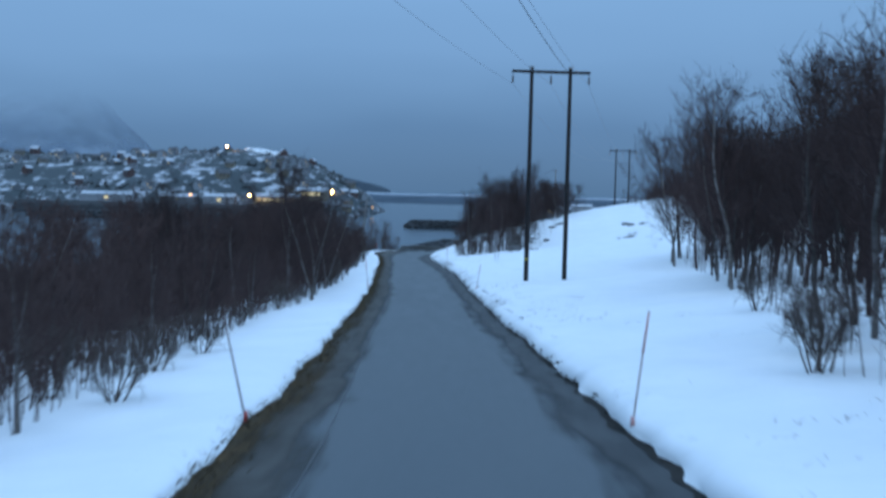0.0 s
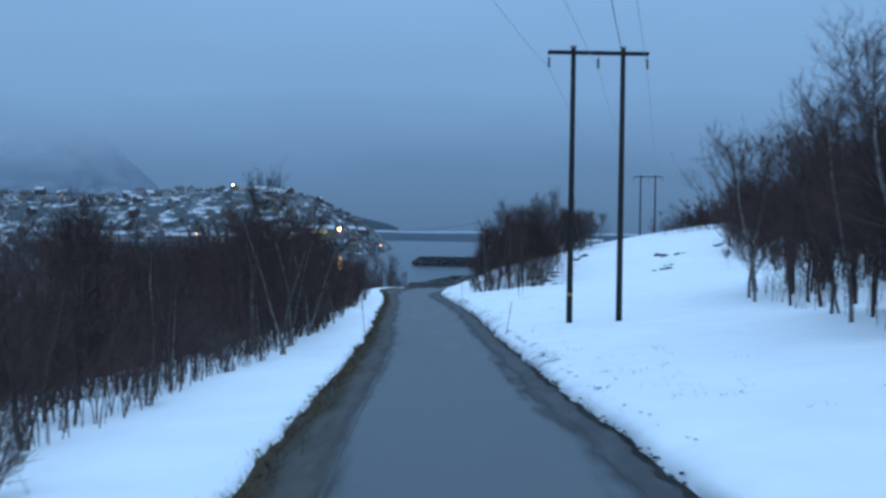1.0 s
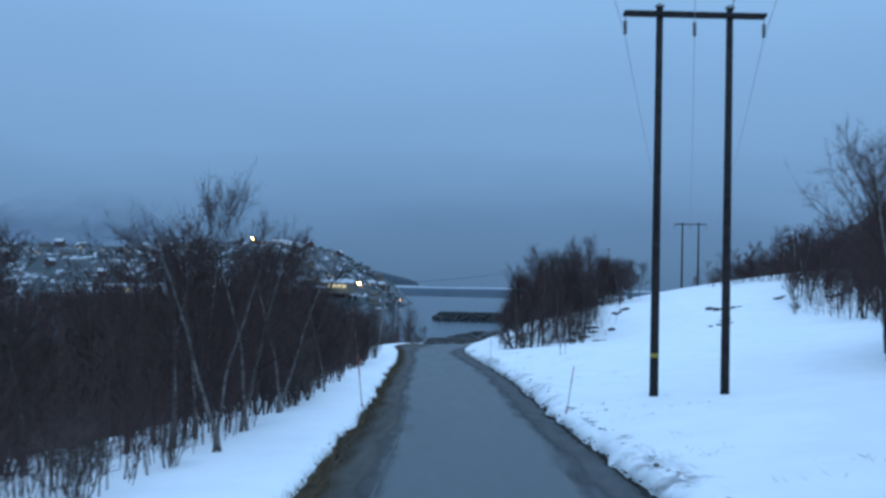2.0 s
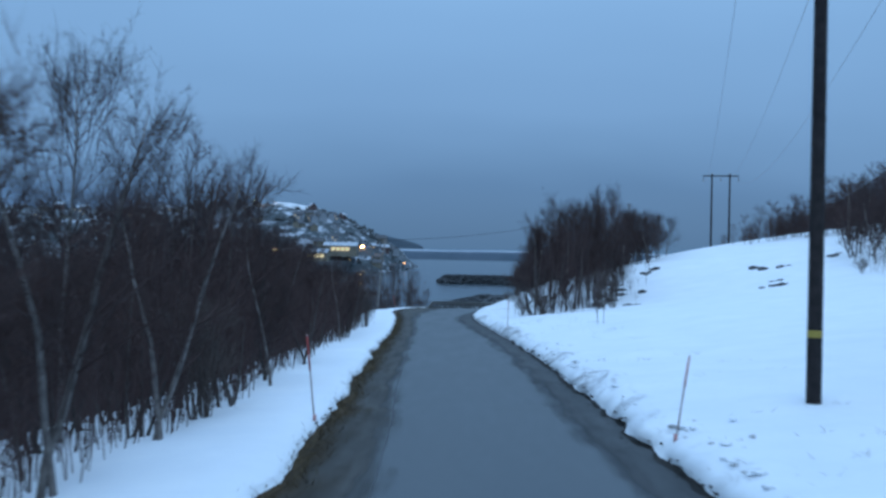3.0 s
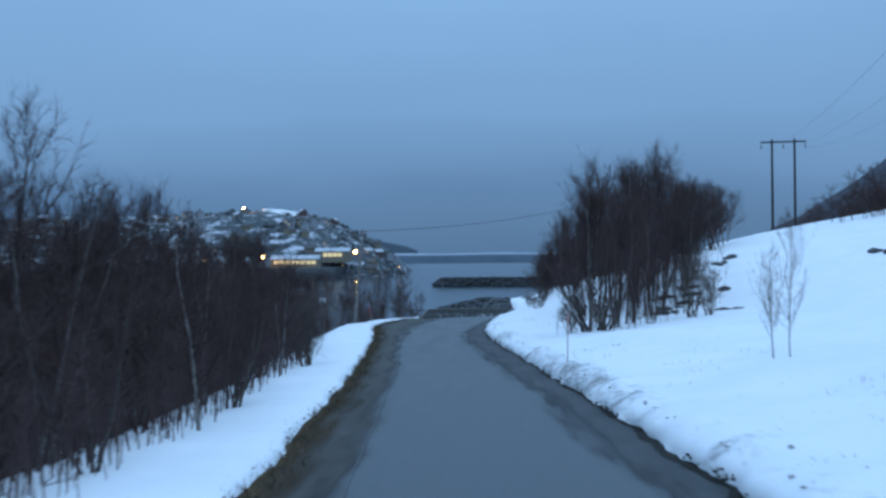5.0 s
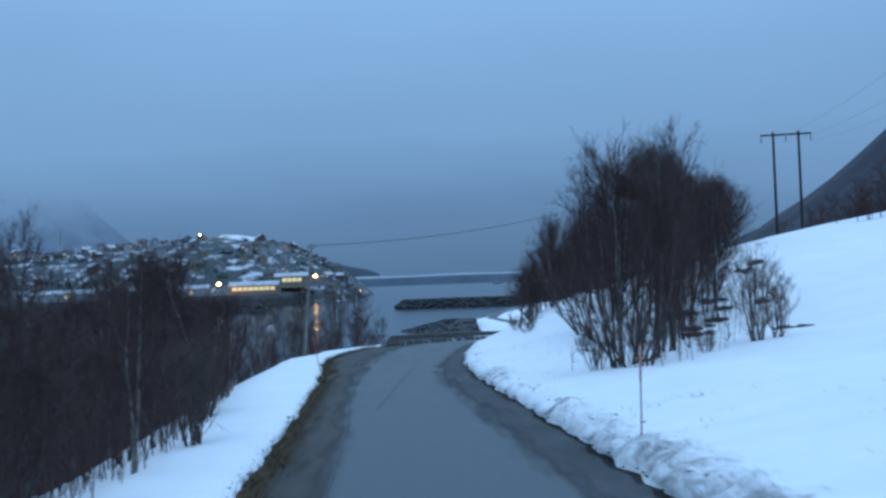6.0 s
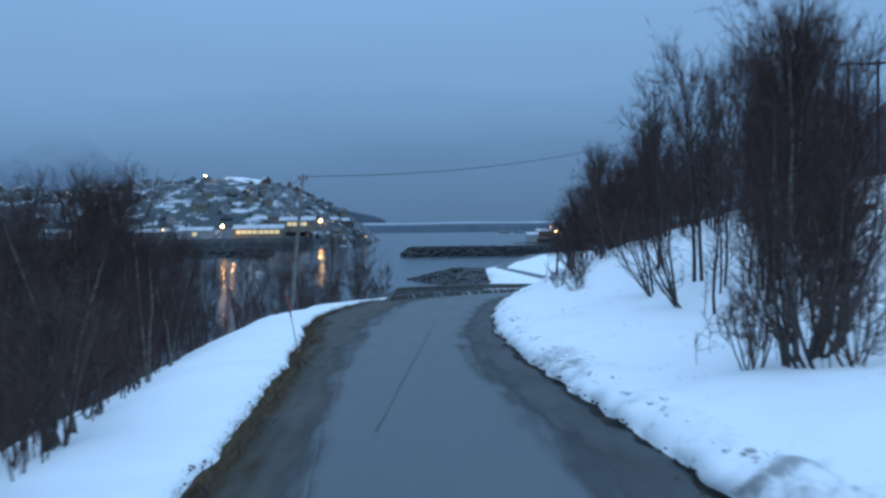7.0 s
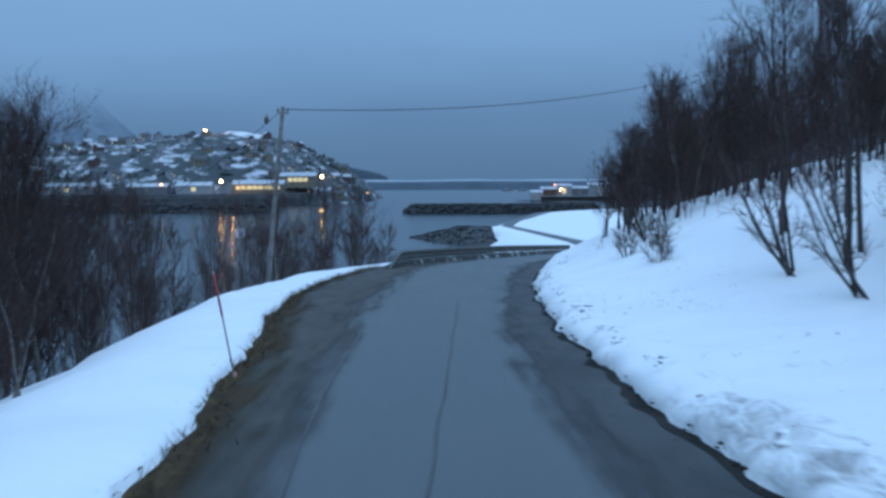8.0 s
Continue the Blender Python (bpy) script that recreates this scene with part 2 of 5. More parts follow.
# ---- building helpers ----
class Geo:
    """Vertices and faces of one mesh."""

    def __init__(self):
        self.v, self.f = [], []

    def add(self, verts, faces):
        n = len(self.v)
        self.v += [tuple(p) for p in verts]
        self.f += [tuple(i + n for i in f) for f in faces]

    def tube(self, pts, radii, sides=5, cap=False):
        pts = [Vector(p) for p in pts]
        n0 = len(self.v)
        for i, p in enumerate(pts):
            d = (pts[min(i + 1, len(pts) - 1)] - pts[max(i - 1, 0)]).normalized()
            a = d.orthogonal().normalized()
            b = d.cross(a)
            for k in range(sides):
                w = 2 * math.pi * k / sides
                self.v.append(tuple(p + (a * math.cos(w) + b * math.sin(w)) * radii[i]))
        for i in range(len(pts) - 1):
            for k in range(sides):
                p, q = n0 + i * sides + k, n0 + i * sides + (k + 1) % sides
                self.f.append((p, q, q + sides, p + sides))
        if cap:
            self.f.append(tuple(n0 + k for k in range(sides))[::-1])
            self.f.append(tuple(n0 + (len(pts) - 1) * sides + k for k in range(sides)))
        return self

    def spike(self, a, e, r):
        """A thin three-sided twig that runs to a point."""
        d = (e - a).normalized()
        p = d.orthogonal().normalized() * r
        q = d.cross(p)
        n = len(self.v)
        self.v += [tuple(a + p), tuple(a - 0.5 * p + 0.87 * q), tuple(a - 0.5 * p - 0.87 * q), tuple(e)]
        self.f += [(n, n + 1, n + 3), (n + 1, n + 2, n + 3), (n + 2, n, n + 3)]

    def box(self, cx, cy, cz, sx, sy, sz, bevel=0.0, turn=0.0):
        """A box about its centre with chamfered upright edges and top."""
        c = min(bevel, sx / 3, sy / 3, sz / 3)
        x, y, z = sx / 2, sy / 2, sz / 2
        rings = [(-z, 0.0), (z - c, 0.0), (z, c)] if c else [(-z, 0.0), (z, 0.0)]
        vs, fs = [], []
        ca, sa = math.cos(turn), math.sin(turn)
        for h, inset in rings:
            a, b = x - inset, y - inset
            ring = [(-a + c, -b), (a - c, -b), (a, -b + c), (a, b - c), (a - c, b), (-a + c, b), (-a, b - c), (-a, -b + c)] if c else [(-a, -b), (a, -b), (a, b), (-a, b)]
            vs += [(cx + p * ca - q * sa, cy + p * sa + q * ca, cz + h) for p, q in ring]
        n = len(vs) // len(rings)
        for i in range(len(rings) - 1):
            for k in range(n):
                fs.append((i * n + k, i * n + (k + 1) % n, (i + 1) * n + (k + 1) % n, (i + 1) * n + k))
        fs += [tuple(range(n))[::-1], tuple(range(len(vs) - n, len(vs)))]
        self.add(vs, fs)
        return self

    def rock(self, p, r, rng, flat=0.7):
        """A small angular stone."""
        g = (1 + 5 ** 0.5) / 2
        ico = [(-1, g, 0), (1, g, 0), (-1, -g, 0), (1, -g, 0), (0, -1, g), (0, 1, g), (0, -1, -g), (0, 1, -g), (g, 0, -1), (g, 0, 1), (-g, 0, -1), (-g, 0, 1)]
        tri = [(0, 11, 5), (0, 5, 1), (0, 1, 7), (0, 7, 10), (0, 10, 11), (1, 5, 9), (5, 11, 4), (11, 10, 2), (10, 7, 6), (7, 1, 8),
               (3, 9, 4), (3, 4, 2), (3, 2, 6), (3, 6, 8), (3, 8, 9), (4, 9, 5), (2, 4, 11), (6, 2, 10), (8, 6, 7), (9, 8, 1)]
        s = (rng.uniform(0.7, 1.3), rng.uniform(0.7, 1.3), flat * rng.uniform(0.7, 1.2))
        self.add([tuple(p[i] + q[i] / 1.9 * r * s[i] * rng.uniform(0.8, 1.2) for i in range(3)) for q in ico], tri)
        return self

    def mesh(self, name, mat, smooth_faces=False):
        me = bpy.data.meshes.new(name)
        me.from_pydata(self.v, [], self.f)
        me.materials.append(mat)
        if smooth_faces:
            me.polygons.foreach_set("use_smooth", [True] * len(me.polygons))
        me.update()
        return me


def part(name, geo, mat, parent=None, label="", smooth_faces=False):
    ob = new(name, geo.mesh(name, mat, smooth_faces))
    if parent:
        ob.parent = parent
    return tagged(ob, label)


def thing(name, label, category, at=(0, 0, 0), group="", kind=""):
    ob = new(name)
    ob.empty_display_size = 0.2
    ob.location = at
    return tagged(ob, label, category, group, kind)


# ---- the lie of the land ----
def lerp_table(v, table):
    """Piecewise smooth value of a table of (key, value) pairs."""
    if v <= table[0][0]:
        return table[0][1]
    for (a, p), (b, q) in zip(table, table[1:]):
        if v <= b:
            return p + (q - p) * (v - a) / (b - a)
    return table[-1][1]


# road: height, snow edges and pavement edges along y
ROAD_Z = [(-150, 9.0), (-20, 0.75), (0, -0.4), (6.6, -0.78), (13.3, -1.13), (20, -1.44), (40, -2.21), (53, -2.62), (80, -3.29), (105, -3.96),
          (130, -4.62), (160, -5.45), (180, -6.3), (220, -8.4), (313, -12.0), (430, -13.2), (700, -13.6)]
EDGE_L = [(-150, -2.4), (0, -2.4), (20, -2.6), (40, -3.0), (60, -3.5), (80, -4.4), (100, -5.1), (115, -6.0), (125, -6.7), (132, -7.4),
          (140, -7.8), (150, -7.4), (158, -6.4), (168, -3.5), (181, 1.0), (215, 9.0), (250, 16.0), (313, 20.3), (430, 14.8), (470, 19.0), (520, 27.0), (600, 40.0), (640, 60.0), (700, 100.0)]
EDGE_R = [(-150, 2.9), (0, 2.9), (20, 2.6), (40, 2.1), (60, 1.6), (80, 1.1), (100, 0.1), (110, -0.4), (120, -0.9), (130, -0.95),
          (142, -0.3), (150, 0.6), (160, 2.0), (170, 4.4), (181, 7.5), (215, 15.5), (250, 21.0), (313, 24.5), (430, 18.3), (470, 23.0), (520, 32.0), (600, 46.0), (640, 66.0), (700, 106.0)]
US_L = (0, 0.4, 2, 4, 7, 12, 20, 40, 90)
LEFT = [(-150, (0.1, 0.2, 0.1, -0.1, -0.6, -1.4, -2.5, -5, -8)), (30, (0.1, 0.2, 0.1, -0.15, -0.7, -1.5, -2.8, -5.5, -9)),
        (60, (0.1, 0.2, 0.1, -0.3, -1.0, -2.2, -4, -8, -11)), (100, (0.1, 0.2, 0.1, -0.5, -1.9, -4.4, -7, -11, -13)),
        (130, (0.1, 0.2, 0.15, -0.7, -2.8, -6, -9, -12, -13.5)), (160, (0.1, 0.15, 0.0, -1.2, -3.5, -6.5, -9, -12, -13)),
        (200, (-0.1, -0.3, -1.0, -2.4, -4.4, -7, -9, -11, -12)), (260, (-0.1, -0.3, -1.0, -2.0, -3.6, -5.5, -7.0, -8, -9)), (313, (0.1, 0.1, 0.15, 0.1, -0.6, -3.6, -5, -6, -7)),
        (425, (0.1, 0.1, 0.1, -0.2, -2.2, -3.0, -3.6, -4.5, -6)), (460, (0.0, -0.2, -1.0, -2.2, -2.8, -3.2, -4, -5, -6)), (700, (0, -0.2, -0.8, -1.8, -2.6, -3, -4, -4, -5))]
US_R = (0, 0.4, 3, 6, 12, 20, 30, 50, 100, 200)
RIGHT = [(-150, (0.11, 0.34, 0.8, 1.3, 2.2, 3.2, 4.2, 6, 10, 22)), (30, (0.11, 0.34, 0.65, 1.1, 1.9, 2.6, 3.2, 4.5, 8, 20)),
         (59, (0.11, 0.34, 0.65, 0.8, 1.5, 2.5, 3.4, 4.8, 8, 20)), (89, (0.11, 0.34, 0.75, 1.2, 2.0, 3.0, 4.0, 5.6, 10, 23)),
         (110, (0.11, 0.34, 0.7, 0.95, 1.5, 2.7, 4.4, 6.6, 12, 26)), (125, (0.11, 0.34, 0.6, 0.85, 1.3, 2.8, 5.0, 7.6, 13, 27)), (132, (0.11, 0.36, 0.9, 1.6, 2.4, 3.7, 5.6, 8.4, 14, 28)), (140, (0.11, 0.4, 1.4, 2.8, 4.3, 5.4, 7.0, 9.6, 15, 29)),
         (155, (0.11, 0.45, 1.8, 3.0, 4.7, 6.5, 8.2, 11, 17, 31)), (173, (0.11, 0.42, 1.5, 2.6, 4.6, 7.2, 9.2, 12, 18, 32)),
         (220, (0, 0.3, 1.0, 2.0, 4.0, 6.5, 8.5, 11, 18, 34)), (313, (0, 0.2, 0.4, 0.7, 1.2, 2.0, 3, 6, 14, 34)), (430, (0, 0.2, 0.3, 0.4, 0.6, 0.8, 1.0, 1.4, 4, 20)), (700, (0, 0.2, 0.3, 0.4, 0.6, 0.8, 1.0, 1.2, 1.5, 2))]


def smooth(v, table):
    return (lerp_table(v - 3, table) + 2 * lerp_table(v, table) + lerp_table(v + 3, table)) / 4


def side_height(u, y, us, table):
    rows = [(k, lerp_table(u, list(zip(us, row)))) for k, row in table]
    return smooth(y, rows)


def ground_z(x, y):
    l, r, z = smooth(y, EDGE_L), smooth(y, EDGE_R), smooth(y, ROAD_Z)
    if x < l:
        return max(z + side_height(l - x, y, US_L, LEFT), -19.0)
    if x > r:
        return z + side_height(x - r, y, US_R, RIGHT)
    return z


def rough_noise(x, y, s, seed=0.0):
    return noise.noise(Vector((x / s, y / s, seed)))


def edge_l(y):
    return smooth(y, EDGE_L) + 0.10 * rough_noise(0, y, 0.9, 3.0) + 0.16 * rough_noise(0, y, 3.5, 5.0)


def edge_r(y):
    return smooth(y, EDGE_R) + 0.14 * rough_noise(0, y, 0.9, 9.0) + 0.16 * rough_noise(0, y, 3.0, 13.0)


def stations(spans):
    out = []
    for a, b, step in spans:
        n = int(round((b - a) / step))
        out += [a + (b - a) * i / n for i in range(n)]
    return out + [spans[-1][1]]


YS = stations(((-150, -10, 10), (-10, 10, 0.8), (10, 40, 0.4), (40, 135, 0.27), (135, 170, 0.4), (170, 230, 1.5), (230, 700, 10)))
UL = (0, 0.06, 0.16, 0.35, 0.6, 0.9, 1.3, 1.8, 2.4, 3, 4, 5.5, 7, 9, 12, 16, 20, 26, 34, 44, 60, 90, 140, 240)
UR = (0, 0.06, 0.16, 0.35, 0.6, 0.9, 1.3, 1.8, 2.4, 3, 3.7, 4.5, 5.4, 6.4, 7.6, 9, 10.6, 12.4, 14.5, 17, 20, 24, 30, 40, 55, 80, 120, 180, 260, 400)


def build_ground():
    g, grime = Geo(), []
    cols = len(UL) + len(UR)
    for y in YS:
        l, r, z = edge_l(y), edge_r(y), smooth(y, ROAD_Z)
        row = []
        for u in reversed(UL):
            x = l - u
            lump = min(u, 1.5) * (0.05 * rough_noise(x, y, 1.6, 1.0) + 0.10 * rough_noise(x, y, 6, 2.0))
            h = max(z + side_height(u, y, US_L, LEFT) + lump, -19.0)
            row.append((x, y, z - 0.06 if u == 0 else h))
        grime += [0.0] * len(UL)
        patch = 0.20 + 0.55 * max(0, rough_noise(0, y, 7, 80.0)) + 0.40 * max(0, rough_noise(0, y, 1.1, 83.0)) + (0.16 if 88 < y < 103 else 0)
        patch = min(0.56 if y < 103 else 0.44, patch * (0.5 if y < 40 else 1.0))
        for u in UR:
            x = r + u
            grime.append(lerp_table(u, ((0, 0.4), (0.16, 0.8), (0.35, 1.0), (0.7, 0.9), (1.0, 0.5), (1.4, 0.12), (1.8, 0.0))) * patch if y < 165 else 0.0)
            lump = min(u, 2.0) * (0.05 * rough_noise(x, y, 1.5, 7.0) + 0.09 * rough_noise(x, y, 6, 4.0)) + min(u, 40) * 0.012 * rough_noise(x, y, 22, 6.0)
            lip = 0.14 * max(0, 1 - abs(u - 0.6) / 0.6) * (0.4 + rough_noise(x, y, 0.9, 21.0) + 0.7 * rough_noise(x, y, 0.45, 22.0))
            if 0 < u < 0.5 and y < 170:
                # the ploughed edge overhangs its washed-out foot
                cut = 0.10 + 0.16 * rough_noise(0, y, 1.3, 24.0) + 0.08 * rough_noise(0, y, 0.4, 25.0)
                x += max(0.0, cut) * (1.0 if u < 0.1 else -0.55 if u < 0.2 else -0.35)
                row.append((x, y, z + (0.01 if u < 0.1 else 0.12 if u < 0.2 else 0.27) + lip))
                continue
            row.append((x, y, z - 0.06 if u == 0 else z + side_height(u, y, US_R, RIGHT) + lump + lip))
        g.v += row
    for j in range(len(YS) - 1):
        for i in range(cols - 1):
            a = j * cols + i
            g.f.append((a, a + 1, a + cols + 1, a + cols))
    ob = part("ground", g, GROUND_SNOW, smooth_faces=True)
    ob.data.attributes.new("grime", "FLOAT", "POINT").data.foreach_set("value", grime)
    return tagged(ob, "deep blue-white snow lying over hillside and shore", "ground", kind="structure")


def strip(name, label, mat, left, right, lift, y0, y1, step, cols=6, category="road", crown=0.0, rough=0.0):
    g = Geo()
    n = int((y1 - y0) / step)
    for j in range(n + 1):
        y = y0 + (y1 - y0) * j / n
        l, r, z = left(y), right(y), smooth(y, ROAD_Z)
        for i in range(cols + 1):
            s = i / cols
            x = l + (r - l) * s
            g.v.append((x, y, z + lift + crown * 4 * s * (1 - s) + rough * rough_noise(x, y, 0.5, 31.0)))
    c = cols + 1
    for j in range(n):
        for i in range(cols):
            a = j * c + i
            g.f.append((a, a + 1, a + c + 1, a + c))
    ob = part(name, g, mat, smooth_faces=True)
    ob.data.attributes.new("across", "FLOAT", "POINT").data.foreach_set("value", [i / cols for j in range(n + 1) for i in range(c)])
    return tagged(ob, label, category, kind="structure")


PAVE_L = [(-150, 0.85), (0, 0.85), (14, 1.0), (30, 0.85), (54, 1.05), (65, 0.9), (90, 1.05), (110, 1.05), (120, 1.25), (130, 2.1), (143, 3.0), (157, 2.6), (175, 0.8), (700, 0.4)]
PAVE_R = [(-150, 0.6), (20, 0.6), (60, 0.65), (90, 0.8), (115, 1.1), (127, 1.0), (143, 0.8), (170, 1.8), (700, 0.4)]


def pave_l(y):
    return edge_l(y) + smooth(y, PAVE_L) + 0.12 * rough_noise(1, y, 5, 17.0) + 0.02 * rough_noise(1, y, 0.8, 18.0)


def pave_r(y):
    return edge_r(y) - smooth(y, PAVE_R) + 0.10 * rough_noise(1, y, 4, 27.0)


build_ground()
strip("road", "narrow wet grey asphalt road running downhill between snowbanks", ASPHALT, lambda y: edge_l(y) - 0.05, lambda y: edge_r(y) + 0.05, 0.0, -60, 640, 0.5, 10, crown=0.012)
strip("verge_1", "strip of dark wet gravel and mud beside the road", GRAVEL_L, lambda y: edge_l(y) - 0.1, lambda y: pave_l(y) + 0.35, 0.016, -20, 172, 0.4, 10, "verge")
strip("verge_2", "strip of brown dead turf along the snow edge", TURF_EDGE, lambda y: edge_l(y) - 0.22, lambda y: edge_l(y) + 0.14 + 0.60 * smooth(y, PAVE_L) * (1.0 if y < 126 else max(0.35, 1 - (y - 126) / 20)), 0.032, -20, 162, 0.3, 8, "verge", rough=0.02)
strip("verge_3", "strip of dark wet gravel along the snowbank", GRAVEL_R, lambda y: pave_r(y) - 0.35, lambda y: edge_r(y) + 0.12, 0.017, -20, 176, 0.4, 10, "verge")
# Near-black strip: wet earth, with the overhang's shade painted into it.
strip("verge_4", "line of dark wet earth and painted shade under the ploughed snow edge", EARTH_SHADE, lambda y: edge_r(y) + 0.02 + 0.10 * rough_noise(3, y, 0.8, 41.0) + 0.10 * rough_noise(3, y, 4.0, 42.0), lambda y: edge_r(y) + 0.30, 0.026, 5, 172, 0.25, 3, "verge")
strip("edge_line", "worn white edge line on the asphalt", PAINT_LINE, lambda y: smooth(y, EDGE_L) + smooth(y, PAVE_L) + 0.12, lambda y: smooth(y, EDGE_L) + smooth(y, PAVE_L) + 0.23, 0.022, -10, 128, 0.4, 2, "road marking")
strip("tar_seam", "dark tar seam down the asphalt", TAR, lambda y: -3.55 + (y - 112) * 0.03 + 0.05 * rough_noise(2, y, 3, 90.0), lambda y: -3.51 + (y - 112) * 0.03 + 0.05 * rough_noise(2, y, 3, 90.0), 0.020, 108, 136, 0.4, 1, "road")

sea = Geo()
sea.add([(-4800, -300, WATER_Z), (4800, -300, WATER_Z), (4800, 4900, WATER_Z), (-4800, 4900, WATER_Z)], [(0, 1, 2, 3)])
tagged(part("water", sea, WATER), "still slate-blue fjord water with faint ripples", "water", kind="structure")


# ---- the far shores ----
def ridge(name, label, mat, crest, foot_y, back_y, foot_z, steps=10, jag=0.0, jag_size=60, category="backdrop", power=1.3):
    """A hill whose crest runs along crest (x, y, z), falling to the water in front and behind."""
    g = Geo()
    n = len(crest)
    for x, y, z in crest:
        for k in range(2 * steps + 1):
            s = k / steps - 1
            py = y + (y - foot_y(x)) * s if s < 0 else y + (back_y - y) * s
            h = foot_z + (z - foot_z) * (1 - abs(s) ** power)
            h += jag * (1 - abs(s)) * rough_noise(x, py, jag_size, 40.0) + 0.5 * jag * (1 - abs(s)) * rough_noise(x, py, jag_size / 3, 44.0)
            g.v.append((x, py, h))
    c = 2 * steps + 1
    for i in range(n - 1):
        for k in range(c - 1):
            a = i * c + k
            g.f.append((a, a + c, a + c + 1, a + 1))
    return tagged(part(name, g, mat, smooth_faces=True), label, category, kind="structure")


def resample(table, step):
    x0, x1 = table[0][0], table[-1][0]
    n = int((x1 - x0) / step)
    return [(x0 + (x1 - x0) * i / n,) for i in range(n + 1)]


VILLAGE_TOP = [(-760, 30), (-620, 38), (-500, 40), (-413, 38), (-330, 36), (-282, 39), (-240, 44), (-204, 47), (-180, 46), (-150, 42), (-127, 35), (-108, 26), (-97, 20), (-86, 13), (-78, 6), (-72, -4), (-68, -15)]


def village_foot(x):
    return lerp_table(x, [(-760, 900), (-300, 920), (-120, 960), (-80, 1010), (-45, 1090)])


def village_z(x, y):
    top, s = lerp_table(x, VILLAGE_TOP), 1 - abs((y - 1150) / (1150 - village_foot(x))) ** 2.2
    return -15.6 + (top + 15.6) * max(0, s)


ridge("backdrop_village_hill", "low hill of snow patches and dark scrub across the bay", HILL,
      [(x, 1150, lerp_table(x, VILLAGE_TOP)) for (x,) in resample(VILLAGE_TOP, 12)], village_foot, 1500, -15.6, 12, 4.0, 40, power=2.2)
ridge("backdrop_headland", "low dark headland running out behind the village hill", HAZED_HEADLAND,
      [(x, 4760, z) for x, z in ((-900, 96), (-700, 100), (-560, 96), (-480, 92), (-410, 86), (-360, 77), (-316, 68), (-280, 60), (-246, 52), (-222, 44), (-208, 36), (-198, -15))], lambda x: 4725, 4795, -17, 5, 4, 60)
ridge("backdrop_far_shore", "dark low wooded shore far across the fjord", HAZED_FOREST,
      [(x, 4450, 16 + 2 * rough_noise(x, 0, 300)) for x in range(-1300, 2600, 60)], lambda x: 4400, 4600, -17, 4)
ridge("backdrop_far_snow", "thin pale snowfield above the far shore", HAZED_FAR_SNOW,
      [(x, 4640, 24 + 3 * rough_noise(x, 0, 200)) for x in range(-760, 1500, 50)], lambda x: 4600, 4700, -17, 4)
ridge("backdrop_mountain_misty", "snowy mountain, haze in its colour, top thinned out like mist", PAINTED_MIST,
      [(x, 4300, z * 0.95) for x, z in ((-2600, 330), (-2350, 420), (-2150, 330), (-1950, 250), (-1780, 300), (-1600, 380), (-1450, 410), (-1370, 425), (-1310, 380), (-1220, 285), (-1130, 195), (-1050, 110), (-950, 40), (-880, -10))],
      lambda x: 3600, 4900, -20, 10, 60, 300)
ridge("backdrop_mountain_wooded", "steep dark wooded mountainside streaked with snow", WOODED,
      [(x, 1500, z) for x, z in ((330, -8), (400, 26), (430, 46), (462, 66), (500, 92), (544, 124), (596, 170), (640, 210), (720, 262), (840, 320), (1000, 360), (1300, 400))],
      lambda x: 1000, 2200, -16, 18, 7, 60)


# ---- power line on two-legged wooden pylons ----


def pylon(legs, top, label):
    """Two tarred posts with a crossarm and three hanging insulators."""
    (xa, ya), (xb, yb) = legs
    mid = Vector(((xa + xb) / 2, (ya + yb) / 2, 0))
    root = thing("power_pylon", label, "pylon", (mid.x, mid.y, min(ground_z(xa, ya), ground_z(xb, yb))), "power line pylons")
    bz = root.location.z
    ends = []
    for x, y in legs:
        g = Geo()
        p = Vector((x, y, 0)) - mid
        z0 = ground_z(x, y) - bz - 0.25
        g.tube([(p.x, p.y, z0), (p.x, p.y, z0 + 2), (p.x, p.y, (z0 + top - bz) / 2), (p.x, p.y, top - bz + 0.12)], [0.128, 0.122, 0.112, 0.095], 12, True)
        post = part("post", g, POLE_WOOD, root, smooth_faces=True)
        cap = Geo().tube([(p.x, p.y, top - bz + 0.12), (p.x, p.y, top - bz + 0.16), (p.x, p.y, top - bz + 0.24)], [0.15, 0.14, 0.02], 12, True)
        part("cap", cap, STEEL, post, "sheet metal post cap")
        ends.append(p)
    along = (ends[1] - ends[0]).normalized()
    turn = math.atan2(along.y, along.x)
    ctr = (ends[0] + ends[1]) / 2
    gap = (ends[1] - ends[0]).length
    for side in (-1, 1):
        off = Vector((-along.y, along.x, 0)) * 0.13 * side
        part("crossarm", Geo().box(ctr.x + off.x, ctr.y + off.y, top - bz - 0.08, gap + 2.05, 0.06, 0.12, 0.012, turn), POLE_WOOD, root)
    hooks = []
    for s in (-0.5 - 0.98 / gap, 0.0, 0.5 + 0.98 / gap):
        q = ctr + along * gap * s
        g = Geo().tube([(q.x, q.y, top - bz - 0.16), (q.x, q.y, top - bz - 0.30)], [0.012, 0.012], 6, True)
        for k in range(4):
            z = top - bz - 0.30 - 0.10 * k
            g.tube([(q.x, q.y, z), (q.x, q.y, z - 0.03), (q.x, q.y, z - 0.06), (q.x, q.y, z - 0.10)], [0.02, 0.065, 0.06, 0.02], 10, True)
        part("insulator", g, PORCELAIN, root, "brown hanging disc insulator", True)
        hooks.append((mid.x + q.x, mid.y + q.y, top - 0.72))
    return root, hooks


